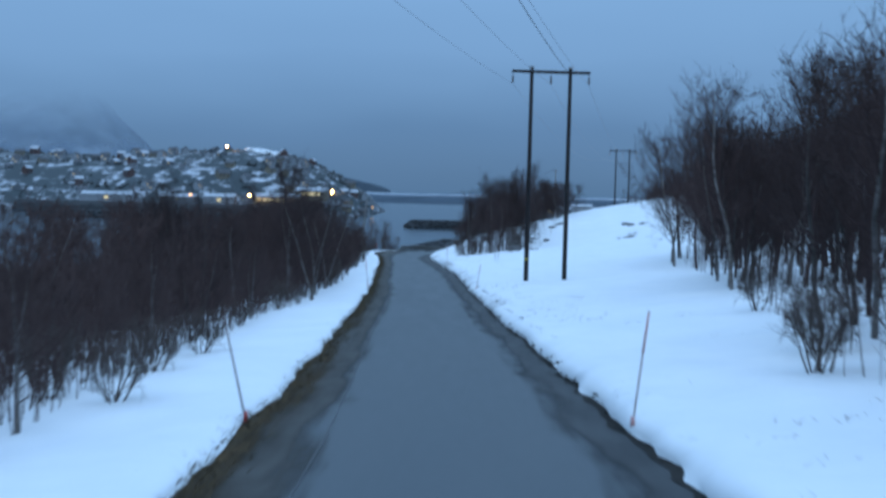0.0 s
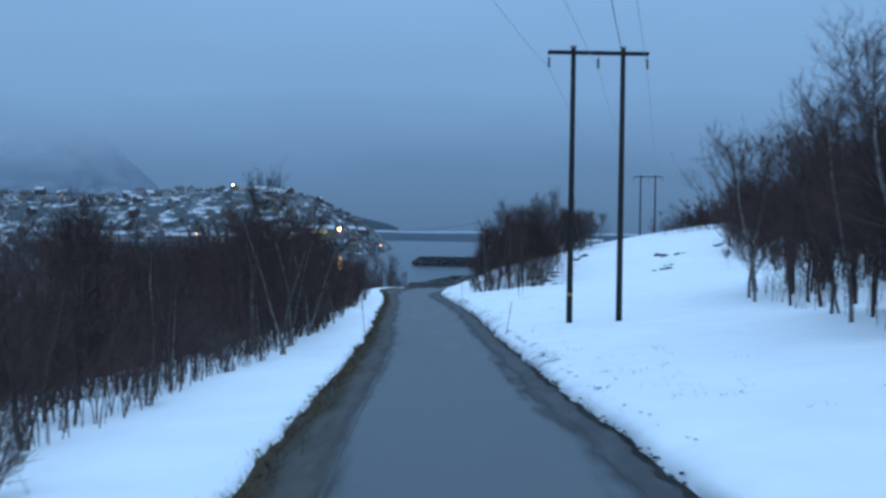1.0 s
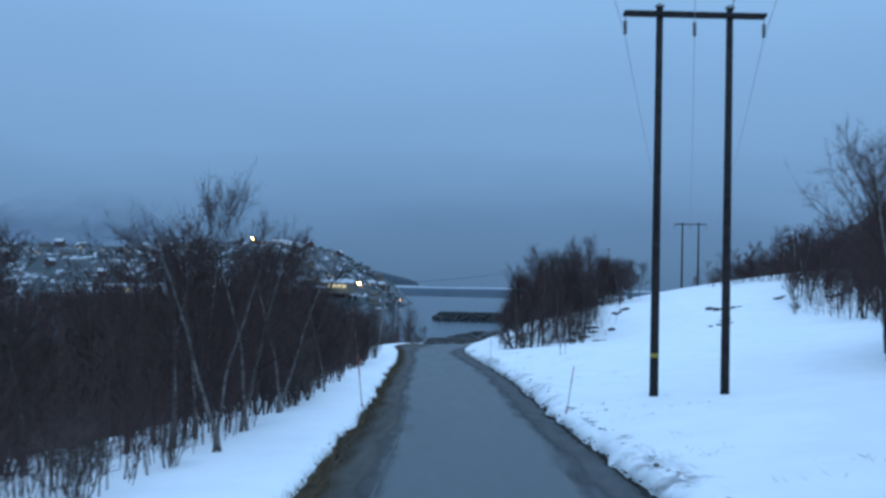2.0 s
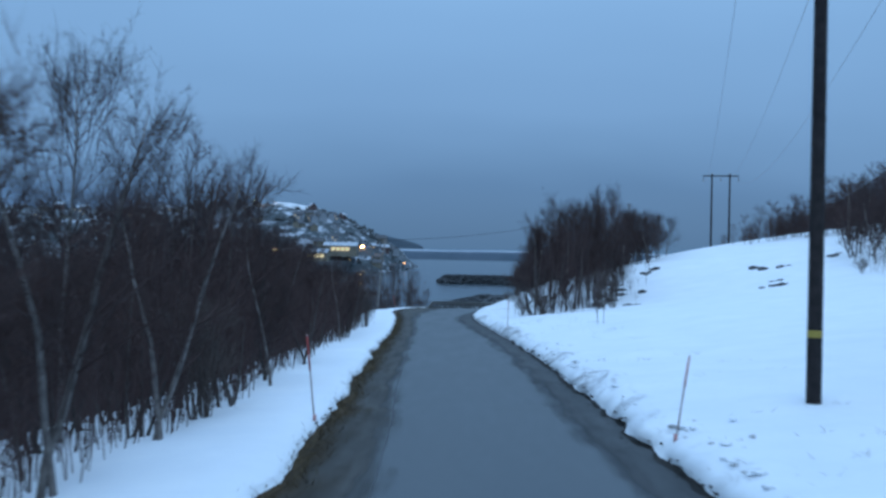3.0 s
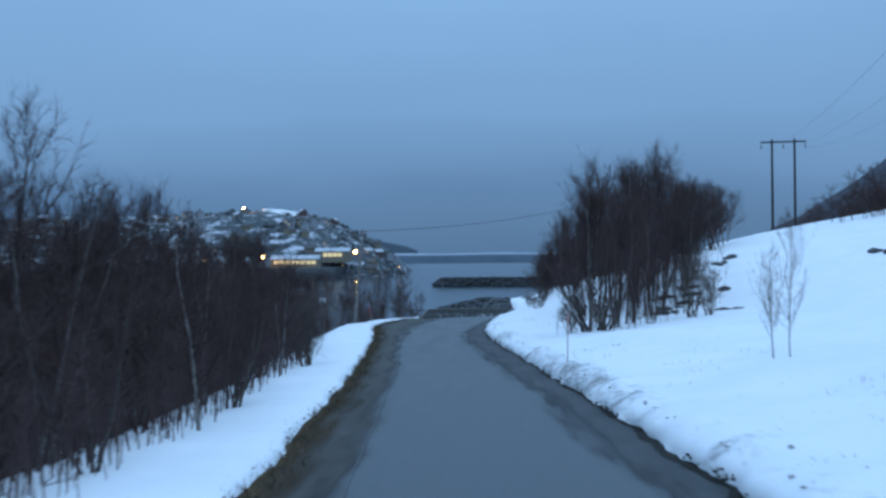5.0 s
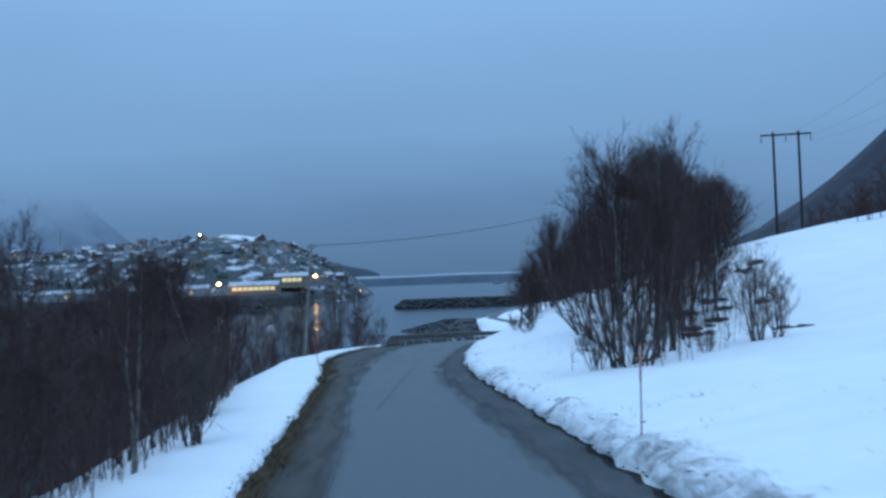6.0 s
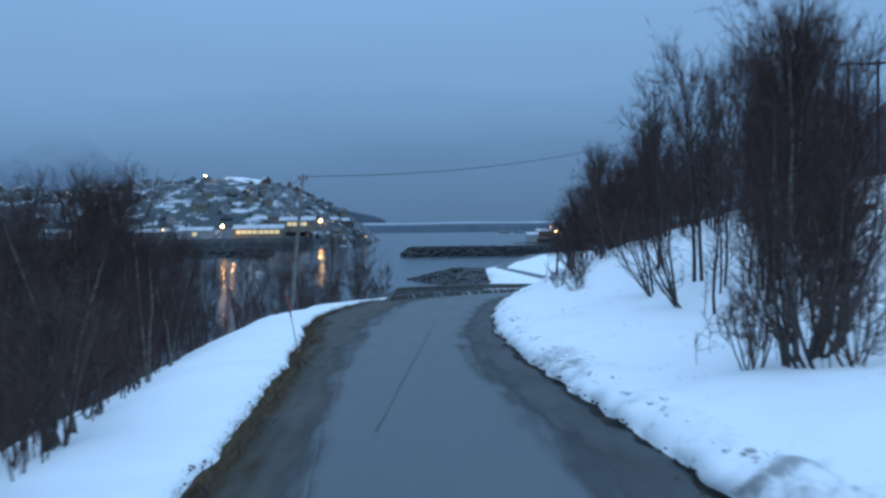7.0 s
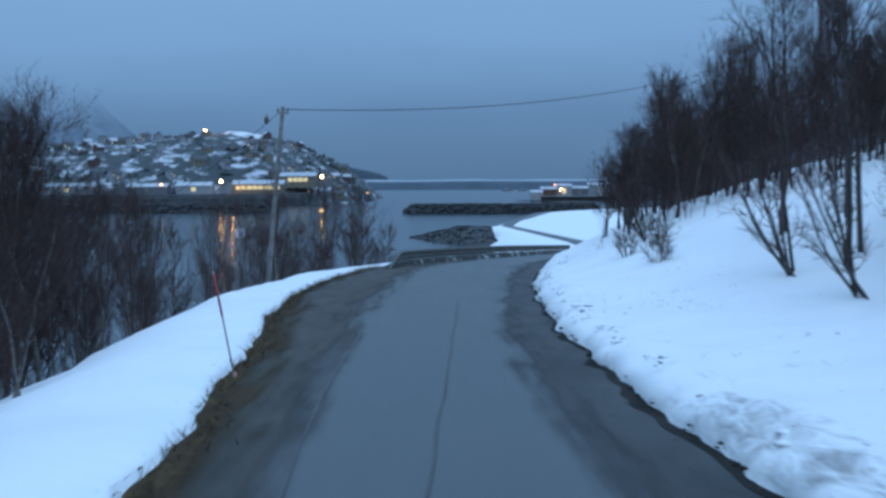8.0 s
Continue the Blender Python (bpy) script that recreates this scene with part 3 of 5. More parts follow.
def wire(name, label, a, b, sag, r=0.008, group="power line wires", mat=WIRE):
    a, b = Vector(a), Vector(b)
    n = 24
    pts = [a.lerp(b, i / n) - Vector((0, 0, sag * 4 * (i / n) * (1 - i / n))) for i in range(n + 1)]
    ob = part(name, Geo().tube(pts, [r] * (n + 1), 5), mat, smooth_faces=True)
    return tagged(ob, label, "wire", group)


near_pylon, near_hooks = pylon([(4.62, 58.6), (6.62, 58.66)], 8.82, "tall two-legged tarred wooden pylon standing in snow")
far_pylon, far_hooks = pylon([(26.95, 173.1), (28.95, 172.7)], 10.27, "two-legged wooden pylon on the snowy crest")
back_hooks = [(h[0] - 21.5, h[1] - 110, 13.0) for h in near_hooks]
tag = Geo().tube([(0, 0, 0), (0, 0, 0.12)], [0.127, 0.127], 12, True)
band = part("tag", tag, YELLOW, near_pylon, "yellow warning band")
band.location = (4.62 - near_pylon.location.x, 58.6 - near_pylon.location.y, 1.08)
for h, f, b in zip(near_hooks, far_hooks, back_hooks):
    wire("power_line", "thin sagging power conductor against the sky", h, f, 2.2)
    wire("power_line", "thin sagging power conductor against the sky", b, h, 2.2)
wire("earth_cable", "thicker dark cable strung back from the pylon top", (6.62, 58.66, 8.6), (back_hooks[2][0] + 0.2, back_hooks[2][1], 13.4), 2.0, 0.014, "power line wires", POLE_WOOD)
behind_pylon, _ = pylon([(back_hooks[1][0] - 1.0, back_hooks[1][1]), (back_hooks[1][0] + 1.0, back_hooks[1][1])], 13.7, "two-legged tarred wooden pylon beside the road uphill")

# ---- low-voltage pole at the bend ----
def utility_pole(x, y, top_z, lean, label):
    z = ground_z(x, y)
    root = thing("utility_pole", label, "pole", (x, y, z), "utility poles")
    h = top_z - z
    part("post", Geo().tube([(0, 0, -0.2), (lean * 0.3, 0, h * 0.3), (lean * 0.7, 0, h * 0.7), (lean, 0, h)], [0.105, 0.10, 0.09, 0.08], 10, True), GREY_WOOD, root, smooth_faces=True)
    part("bracket", Geo().box(lean, 0, h - 0.25, 0.5, 0.06, 0.08, 0.01), STEEL, root)
    for s in (-0.2, 0.2):
        part("insulator", Geo().tube([(lean + s, 0, h - 0.21), (lean + s, 0, h - 0.12), (lean + s, 0, h - 0.05)], [0.02, 0.05, 0.03], 8, True), PORCELAIN, root, "brown pin insulator", True)
    return root, Vector((x + lean, y, top_z))


bend_pole, bend_top = utility_pole(-10.45, 151.6, 1.72, 0.75, "weathered grey wooden pole leaning beside the snowbank")
hill_pole, hill_top = utility_pole(19.0, 186.0, 7.4, 0.1, "weathered wooden pole among birches on the hill")
wire("service_wire", "thin dark wire slung across the road", bend_top + Vector((0, 0, -0.1)), hill_top, 1.1, 0.018, "service wires", POLE_WOOD)
shore_pole, shore_top = utility_pole(-36.0, 214.0, -5.2, 0.1, "wooden pole on the slope above the water")
wire("service_wire", "thin dark wire running down to the shore", bend_top + Vector((0, 0, -0.1)), shore_top, 1.0, 0.012, "service wires", POLE_WOOD)
box = thing("wire_insulator", "small dark strain insulator hanging on the wire", "insulator", bend_top + Vector((-0.86, 1.2, -0.62)))
part("body", Geo().tube([(0, 0, 0.0), (0, 0, 0.06), (0, 0, 0.26), (0, 0, 0.32)], [0.04, 0.10, 0.10, 0.04], 10, True), PORCELAIN, box, smooth_faces=True)
part("clamp", Geo().tube([(0, 0, 0.32), (0.0, 0.0, 0.45)], [0.02, 0.02], 6, True), STEEL, box)

sign = thing("small_sign", "small white sign board on a thin post above the water", "sign", (-16.5, 180, ground_z(-16.5, 180)))
hs = -4.3 - sign.location.z
part("post", Geo().tube([(0, 0, -0.1), (0, 0, hs)], [0.03, 0.03], 8, True), GREY_WOOD, sign)
part("board", Geo().box(0, -0.05, hs - 0.3, 0.58, 0.03, 0.58, 0.005), PALE, sign, "white board")
for s in (-0.09, 0.09):
    part("bar", Geo().box(s, -0.069, hs - 0.42, 0.07, 0.006, 0.2), POLE_WOOD, sign, "dark mark")


# ---- roadside marker canes ----
def marker_cane(x, y, h, lean_x, style):
    """A thin snow marker; style 0 dark, 1 pale and faded, 2 with a red sleeve."""
    label = ("dark thin snow marker cane beside the road", "pale faded snow marker cane in the snowbank", "pale snow marker cane with a red sleeve")[style]
    root = thing("marker_cane", label, "snow marker", (x, y, ground_z(x, y)), "snow markers along the road")
    part("cane", Geo().tube([(-lean_x * 0.08, 0, -0.15), (lean_x * 0.5, 0, h * 0.5), (lean_x, 0, h)], [0.014, 0.013, 0.010], 8, True), DARK_CANE if style == 0 else CANE, root, smooth_faces=True)
    a, b = ((0.88, 0.96), (0.62, 0.97), (0.58, 0.97))[style]
    part("sleeve", Geo().tube([(lean_x * a, 0, h * a), (lean_x * b, 0, h * b)], [0.018, 0.015], 8, True), (DARK_CANE, PINK, RED)[style], root, "reflective sleeve", True)
    part("foot", Geo().tube([(0, 0, -0.05), (0, 0, 0.10)], [0.035, 0.028], 8, True), RED if style == 0 else PINK, root, "faded red foot sleeve", True)
    return root


for cane in ((-2.62, 15.6, 1.45, -0.34, 0), (2.78, 15.6, 1.6, 0.18, 1), (1.98, 56.4, 1.25, 0.18, 1), (-3.62, 58.9, 1.45, -0.16, 2),
             (0.80, 96.2, 1.42, 0.03, 1), (-6.38, 121.6, 1.6, -0.30, 2)):
    marker_cane(*cane)


# ---- guard rail on the outer side of the bend ----
def rail_xy(y):
    return smooth(y, EDGE_L) + 0.55 + max(0, 172 - y) * 0.03


rail = thing("guard_rail", "low weathered steel guard rail round the outside of the bend", "guard rail", (0, 0, 0))
beam_pts = [(rail_xy(y), y, smooth(y, ROAD_Z)) for y in stations(((156, 215, 1.5),))]
beam = Geo()
profile = ((0.0, 0.36), (0.05, 0.41), (0.05, 0.50), (0.0, 0.56), (0.05, 0.62), (0.05, 0.71), (0.0, 0.77), (-0.02, 0.77), (-0.02, 0.36))
for j, (x, y, z) in enumerate(beam_pts):
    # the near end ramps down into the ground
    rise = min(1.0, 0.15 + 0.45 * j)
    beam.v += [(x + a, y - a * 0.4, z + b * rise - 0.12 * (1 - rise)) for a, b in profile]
k = len(profile)
for j in range(len(beam_pts) - 1):
    for i in range(k):
        p, q = j * k + i, j * k + (i + 1) % k
        beam.f.append((p, q, q + k, p + k))
part("beam", beam, RUSTY_RAIL, rail, "corrugated steel beam")
post_mesh = Geo().box(0, 0, 0.25, 0.10, 0.12, 0.95, 0.01).mesh("post", STEEL)
for x, y, z in beam_pts[2::2]:
    ob = new("post", post_mesh)
    ob.parent, ob.location = rail, (x - 0.09, y, z)
part("curb", Geo().tube([(x - 0.25, y, z - 0.02) for x, y, z in beam_pts], [0.06, 0.22] + [0.34] * (len(beam_pts) - 2), 8, True), RAIL_HEAP, rail, "heap of gravel and old snow under the rail")


# ---- birches and willows ----
def birch_parts(seed, h, stems, limbs, twigs, spread, lean=0.12, twig_r=0.0045, bias=0.0, side=5, thick=1.0):
    """One mesh for each stem, and one for the limbs and the fine twigs that sweep up in sprays."""
    rng = random.Random(seed)
    trunks, crown = [], Geo()
    foot = 0.0 if stems == 1 else 0.04 if stems < 3 else 0.085

    def strew(g):
        return Vector((rng.gauss(0, g), rng.gauss(0, g), rng.gauss(0, g)))

    for s in range(stems):
        az = rng.uniform(0, 6.28)
        out = (0.0 if stems == 1 else rng.uniform(0.6, 1.4) * spread) + rng.uniform(0, lean)
        hh = h * (1 if s == 0 else rng.uniform(0.65, 0.97))
        pts, p = [], Vector((rng.uniform(-foot, foot) * hh, rng.uniform(-foot, foot) * hh, -0.15))
        d = Vector((math.cos(az) * out - bias * rng.uniform(0.5, 1.2), math.sin(az) * out, 1)).normalized()
        n = 9
        for i in range(n + 1):
            pts.append(p.copy())
            d = (d + Vector((rng.gauss(0, 0.07), rng.gauss(0, 0.07), 0.12))).normalized()
            p = p + d * hh / n
        r0 = (0.0075 * hh + 0.012) * thick
        radii = [r0 * (1 - i / n) ** 0.8 + 0.005 for i in range(n + 1)]
        trunks.append(Geo().tube(pts, radii, 6))
        wide = hh * (0.24 if stems > 2 else 0.27 if stems == 2 else 0.30) * rng.uniform(0.85, 1.15)
        for _ in range(limbs):
            f = rng.uniform(0.18, 0.95)
            i = min(int(f * n), n - 1)
            base = pts[i].lerp(pts[i + 1], f * n - i)
            # limbs sweep out and up to a rounded outline
            ft = min(rng.uniform(0.93, 1.04), f + rng.uniform(0.10, 0.38))
            i2 = min(int(ft * n), n - 1)
            axis = pts[i2].lerp(pts[i2 + 1], min(1.2, ft * n - i2))
            a = rng.uniform(0, 6.28)
            reach = wide * max(0.16, 1 - ((ft - 0.6) / 0.48) ** 2) ** 0.6 * rng.uniform(0.3, 1.1)
            tip = axis + Vector((math.cos(a) * reach, math.sin(a) * reach, rng.gauss(0, 0.02) * hh))
            knee = base.lerp(tip, 0.5) + Vector((math.cos(a), math.sin(a), -0.35)) * reach * 0.22
            lp = [base]
            for k in (1, 2, 3):
                q = k / 3
                lp.append(base * (1 - q) ** 2 + knee * 2 * q * (1 - q) + tip * q * q + Vector((rng.gauss(0, 0.02), rng.gauss(0, 0.02), 0)) * hh * 0.3)
            ld = (lp[3] - lp[2]).normalized()
            lr = min(radii[i] * 0.45, 0.016)
            crown.tube(lp, [lr, lr * 0.75, lr * 0.5, lr * 0.25], 3)
            length = (tip - base).length
            # side shoots fork off the limb, and twigs off both
            hosts = [(lp[1], lp[2]), (lp[2], lp[3])]
            for _b in range(3):
                u = rng.uniform(0.25, 0.9)
                j = min(int(u * 3), 2)
                q = lp[j].lerp(lp[j + 1], u * 3 - j)
                e = q + (ld + strew(0.42) + Vector((0, 0, 0.2))).normalized() * length * rng.uniform(0.28, 0.5)
                crown.spike(q, e, lr * 0.5)
                hosts.append((q, e))
            for _k in range(twigs):
                q0, q1 = rng.choice(hosts)
                q = q0.lerp(q1, rng.uniform(0.1, 1.0))
                td = ((q1 - q0).normalized() + strew(0.50) + Vector((0, 0, 0.14))).normalized()
                tl = rng.uniform(0.20, 0.50) * (0.5 + h / 12)
                e = q + td * tl
                crown.spike(q, e, twig_r)
                for _m in range(side):
                    v = q.lerp(e, rng.uniform(0.1, 0.9))
                    sd = (td + strew(0.52)).normalized()
                    crown.spike(v, v + sd * tl * rng.uniform(0.4, 0.85), twig_r * 0.72)
    return trunks, crown


def birch(seed, h, stems, limbs, twigs, spread, bark, label, category="tree", name="birch", twig=None, twig_r=0.0045, group="bare birches", bias=0.0, lean=0.07, thick=1.0):
    trunks, crown = birch_parts(seed, h, stems, limbs, twigs, spread, lean, twig_r, bias, thick=thick)
    root = thing(name, label, category, (0, 0, -60), group)
    for g in trunks:
        part("trunk", g, bark, root, smooth_faces=True)
    part("crown", crown, twig or TWIG, root, "dense bare purple-brown twigs")
    return root


THICKET = [birch(10 + i, h, st, li, tw, sp, b, lab) for i, (h, st, li, tw, sp, b, lab) in enumerate((
    (3.6, 3, 17, 10, 0.30, BARK, "bare many-stemmed birch in the dark roadside thicket"),
    (4.2, 2, 24, 12, 0.14, BARK, "bare dark birch in the roadside thicket"),
    (3.2, 4, 13, 10, 0.38, BARK, "low bushy bare birch in the roadside thicket"),
    (4.4, 1, 40, 13, 0.1, PALE_BARK, "slim bare birch with a pale trunk"),
    (3.9, 3, 17, 10, 0.25, BARK, "bare forked birch above the snow"),
    (4.6, 2, 24, 12, 0.06, PALE_BARK, "slim pale-stemmed bare birch"),
))]
TALL = [birch(40 + i, h, st, li, tw, sp, b, lab) for i, (h, st, li, tw, sp, b, lab) in enumerate((
    (7.6, 2, 50, 12, 0.11, BARK, "tall bare birch with a dark twiggy crown"),
    (8.4, 1, 76, 14, 0.1, PALE_BARK, "tall bare birch with a pale trunk"),
    (7.0, 3, 34, 11, 0.13, BARK, "tall many-stemmed bare birch"),
    (6.4, 2, 48, 12, 0.15, BARK, "bare birch with a broad dark crown"),
))]
SLIM = [birch(70 + i, h, st, li, 8, 0.07, b, lab, twig_r=0.006) for i, (h, st, li, b, lab) in enumerate((
    (7.6, 1, 44, PALE_BARK, "slim pale-stemmed birch on the bank above the water"),
    (8.2, 1, 40, BARK, "slim dark birch on the bank above the water"),
    (7.0, 2, 26, PALE_BARK, "slim twin-stemmed birch on the bank above the water"),
))]
SPREADING = birch(55, 4.6, 7, 9, 8, 0.62, BARK, "wide bare bush birch with many leaning stems")
LEANER = birch(57, 4.4, 6, 10, 5, 0.35, BARK, "bare bush birch leaning out over the snow", twig_r=0.006, bias=0.9)
BROAD = birch(52, 6.6, 3, 30, 14, 0.12, BARK, "bare birch with a broad airy crown", twig_r=0.005, lean=0.03)
VEIL = birch(54, 7.0, 2, 34, 12, 0.08, BARK, "tall birch with a thin veil of grey twigs", twig_r=0.004, lean=0.04)
STOUT = birch(53, 6.4, 3, 34, 14, 0.10, PALE_BARK, "tall many-stemmed birch with pale trunks at the front of the clump", lean=0.05)
AIRY = birch(50, 7.3, 1, 56, 16, 0.07, PALE_BARK, "slender pale birch with an airy crown", twig_r=0.005, lean=0.05)
WILLOWS = [birch(60 + i, h, st, 5, 6, sp, WILLOW, lab, "bush", "willow_bush", WILLOW, 0.004, "bare willow bushes", thick=0.5) for i, (h, st, sp, lab) in enumerate((
    (2.3, 16, 0.24, "upright bare willow bush standing in snow"),
    (1.3, 9, 0.5, "low bare willow bush sticking out of the snow"),
))]
used = set()


def place(kind, m):
    """Sets a thing that was built once at its first place, and copies of it at the others."""
    if kind.name not in used:
        used.add(kind.name)
        kind.matrix_basis = m
        return kind
    return copy_thing(kind, m @ Matrix.Diagonal((*(1 / v for v in kind.scale), 1)))


def plant(kind, x, y, size, turn, squash=1.0):
    return place(kind, Matrix.Translation((x, y, ground_z(x, y) - 0.05)) @ Matrix.Rotation(turn, 4, "Z") @ Matrix.Diagonal((size * squash, size * squash, size, 1)))


rng = random.Random(7)
# line where the thicket begins on the downhill side, as distance from the snow edge
FRONT = [(-20, 3.0), (10, 2.8), (20, 3.0), (28, 3.2), (36, 2.8), (43, 2.4), (58, 1.9), (70, 1.6), (86, 1.4), (104, 1.8), (117, 2.6), (124, 3.6), (132, 5.5), (150, 6.0), (156, 3.6), (168, 2.6), (180, 4)]
# height of the tree tops above the road along the thicket
TOP_L = [(-20, 2.5), (20, 2.5), (36, 3.0), (46, 4.1), (58, 4.5), (75, 4.1), (90, 3.7), (104, 3.0), (116, 3.2), (124, 2.7), (140, 2.0), (190, 2.4)]
HEIGHTS = (4.0, 4.4, 8.0, 8.0)
FAR_SHAPES = []
for seed, h, st, li, tw, sp in ((80, 4.0, 2, 14, 7, 0.25), (81, 4.4, 1, 28, 7, 0.1), (82, 8.0, 1, 32, 7, 0.1), (83, 8.0, 2, 18, 7, 0.14)):
    trunks, shape = birch_parts(seed, h, st, li, tw, sp, twig_r=0.011, side=2)
    for g in trunks:
        shape.add(g.v, g.f)
    FAR_SHAPES.append((np.array(shape.v), shape.f))


def far_wood(name, label, items):
    """Many bare trees standing behind the front ones, joined."""
    g = Geo()
    for kind, x, y, size in items:
        v, f = FAR_SHAPES[kind]
        a = rng.uniform(0, 6.28)
        ca, sa = math.cos(a) * size, math.sin(a) * size
        n = len(g.v)
        pts = np.stack([v[:, 0] * ca - v[:, 1] * sa + x, v[:, 0] * sa + v[:, 1] * ca + y, v[:, 2] * size + ground_z(x, y) - 0.05], 1)
        g.v += pts.tolist()
        g.f += [tuple(k + n for k in face) for face in f]
    return tagged(part(name, g, TWIG), label, "trees", kind="stuff")


spots, behind = [], []
tries = 0
while len(spots) < 118 and tries < 12000:
    tries += 1
    y = rng.uniform(6, 172)
    depth = rng.random() ** 1.8
    u = lerp_table(y, FRONT) + depth * 6.5 + rng.uniform(-0.2, 0.4)
    x = smooth(y, EDGE_L) - u
    if ground_z(x, y) < WATER_Z + 1.2 or any((x - a) ** 2 + (y - b) ** 2 < 1.05 ** 2 for a, b in spots):
        continue
    if y < 26 and rng.random() < 0.35 and u < 6:
        continue
    if 124 < y < 153 and rng.random() < 0.7:
        continue
    spots.append((x, y))
    kind = rng.choice(THICKET)
    size = max(0.55, (smooth(y, ROAD_Z) + lerp_table(y, TOP_L) * rng.uniform(0.72, 1.02) - ground_z(x, y)) / 4.0)
    if u < lerp_table(y, FRONT) + 0.7 and rng.random() < 0.2:
        plant(rng.choice(WILLOWS), x, y, rng.uniform(0.7, 1.1), rng.uniform(0, 6.28))
        continue
    plant(kind, x, y, size, rng.uniform(0, 6.28), min(1.0, 1.05 / size))
for _ in range(300):
    y = rng.uniform(6, 120)
    u = lerp_table(y, FRONT) + 2 + rng.random() ** 1.2 * 18
    x = smooth(y, EDGE_L) - u
    if ground_z(x, y) > WATER_Z + 0.8:
        shape = rng.choice((0, 0, 1, 2))
        behind.append((shape, x, y, max(0.4, (smooth(y, ROAD_Z) + lerp_table(y, TOP_L) * rng.uniform(0.7, 1.12) - ground_z(x, y)) / HEIGHTS[shape])))
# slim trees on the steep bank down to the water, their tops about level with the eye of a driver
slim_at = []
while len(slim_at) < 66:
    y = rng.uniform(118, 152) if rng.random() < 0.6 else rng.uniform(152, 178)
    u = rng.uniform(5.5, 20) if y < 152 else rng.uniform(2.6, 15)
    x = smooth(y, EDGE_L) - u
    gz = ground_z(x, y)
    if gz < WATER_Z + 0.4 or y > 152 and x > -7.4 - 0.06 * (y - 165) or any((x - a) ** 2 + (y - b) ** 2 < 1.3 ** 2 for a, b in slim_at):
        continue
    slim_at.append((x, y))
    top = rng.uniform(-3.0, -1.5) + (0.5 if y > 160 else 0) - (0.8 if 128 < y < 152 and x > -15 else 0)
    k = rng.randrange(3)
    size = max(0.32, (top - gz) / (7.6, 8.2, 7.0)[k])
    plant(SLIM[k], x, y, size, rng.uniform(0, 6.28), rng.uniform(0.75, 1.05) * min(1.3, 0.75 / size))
far_wood("birch_wood_slope", "dense dark bare birch wood on the slope down to the water", behind)

# single taller birches that stand above the thicket
for x, y, size, wide in ((-10.0, 73.0, 1.12, 1.05), (-7.8, 70.0, 0.92, 0.8), (-10.4, 87.0, 1.06, 0.95), (-11.6, 91.0, 1.0, 0.9), (-12.0, 84.5, 1.06, 1.05), (-13.4, 87.5, 1.16, 1.1), (-14.6, 90.0, 1.2, 1.1), (-12.8, 92.5, 1.05, 1.0), (-9.4, 92.0, 0.82, 0.95), (-15.6, 86.0, 1.25, 1.1), (-16.8, 93.0, 1.25, 1.1), (-11.0, 96.0, 0.95, 1.0), (-11.7, 99.0, 1.05, 1.0), (-12.8, 102.0, 1.12, 1.0), (-13.6, 97.5, 1.16, 1.05), (-14.8, 101.0, 1.2, 1.0), (-11.9, 104.0, 0.98, 1.0), (-13.7, 78.0, 1.2, 1.0), (-12.4, 82.0, 1.08, 0.9), (-12.0, 50.0, 1.0, 1.0), (-13.4, 54.0, 1.0, 1.0), (-11.2, 46.5, 0.9, 1.0), (-12.5, 44.0, 0.68, 1.0), (-14.0, 128.0, 0.98, 1.1)):
    plant(TALL[3] if y < 56 else BROAD, x, y, size, rng.uniform(0, 6.28), wide)
# a dark group of taller trees on the steep bank by the water
for x, y, top in ((-14.0, 135.0, 0.7), (-15.4, 138.0, 1.0), (-16.6, 141.0, 1.1), (-15.0, 132.5, 0.6), (-17.5, 138.0, 1.0), (-16.0, 134.5, 0.9), (-18.4, 143.0, 1.2), (-17.2, 132.0, 0.4),
                  (-13.4, 143.0, -1.6), (-13.2, 138.0, -1.5), (-12.6, 134.0, -1.4), (-13.6, 130.5, -1.2), (-12.6, 127.0, -1.3), (-11.8, 124.0, -1.5), (-16.8, 129.0, 0.2), (-18.6, 136.0, 0.8), (-15.6, 127.0, -0.4), (-14.2, 122.5, -0.8), (-13.0, 118.5, -0.9)):
    k = rng.randrange(4)
    plant(TALL[k], x, y, (top - ground_z(x, y)) / (7.6, 8.4, 7.0, 6.4)[k], rng.uniform(0, 6.28), 0.95)
plant(AIRY, -8.2, 59.6, 0.96, 0.6, 0.75)

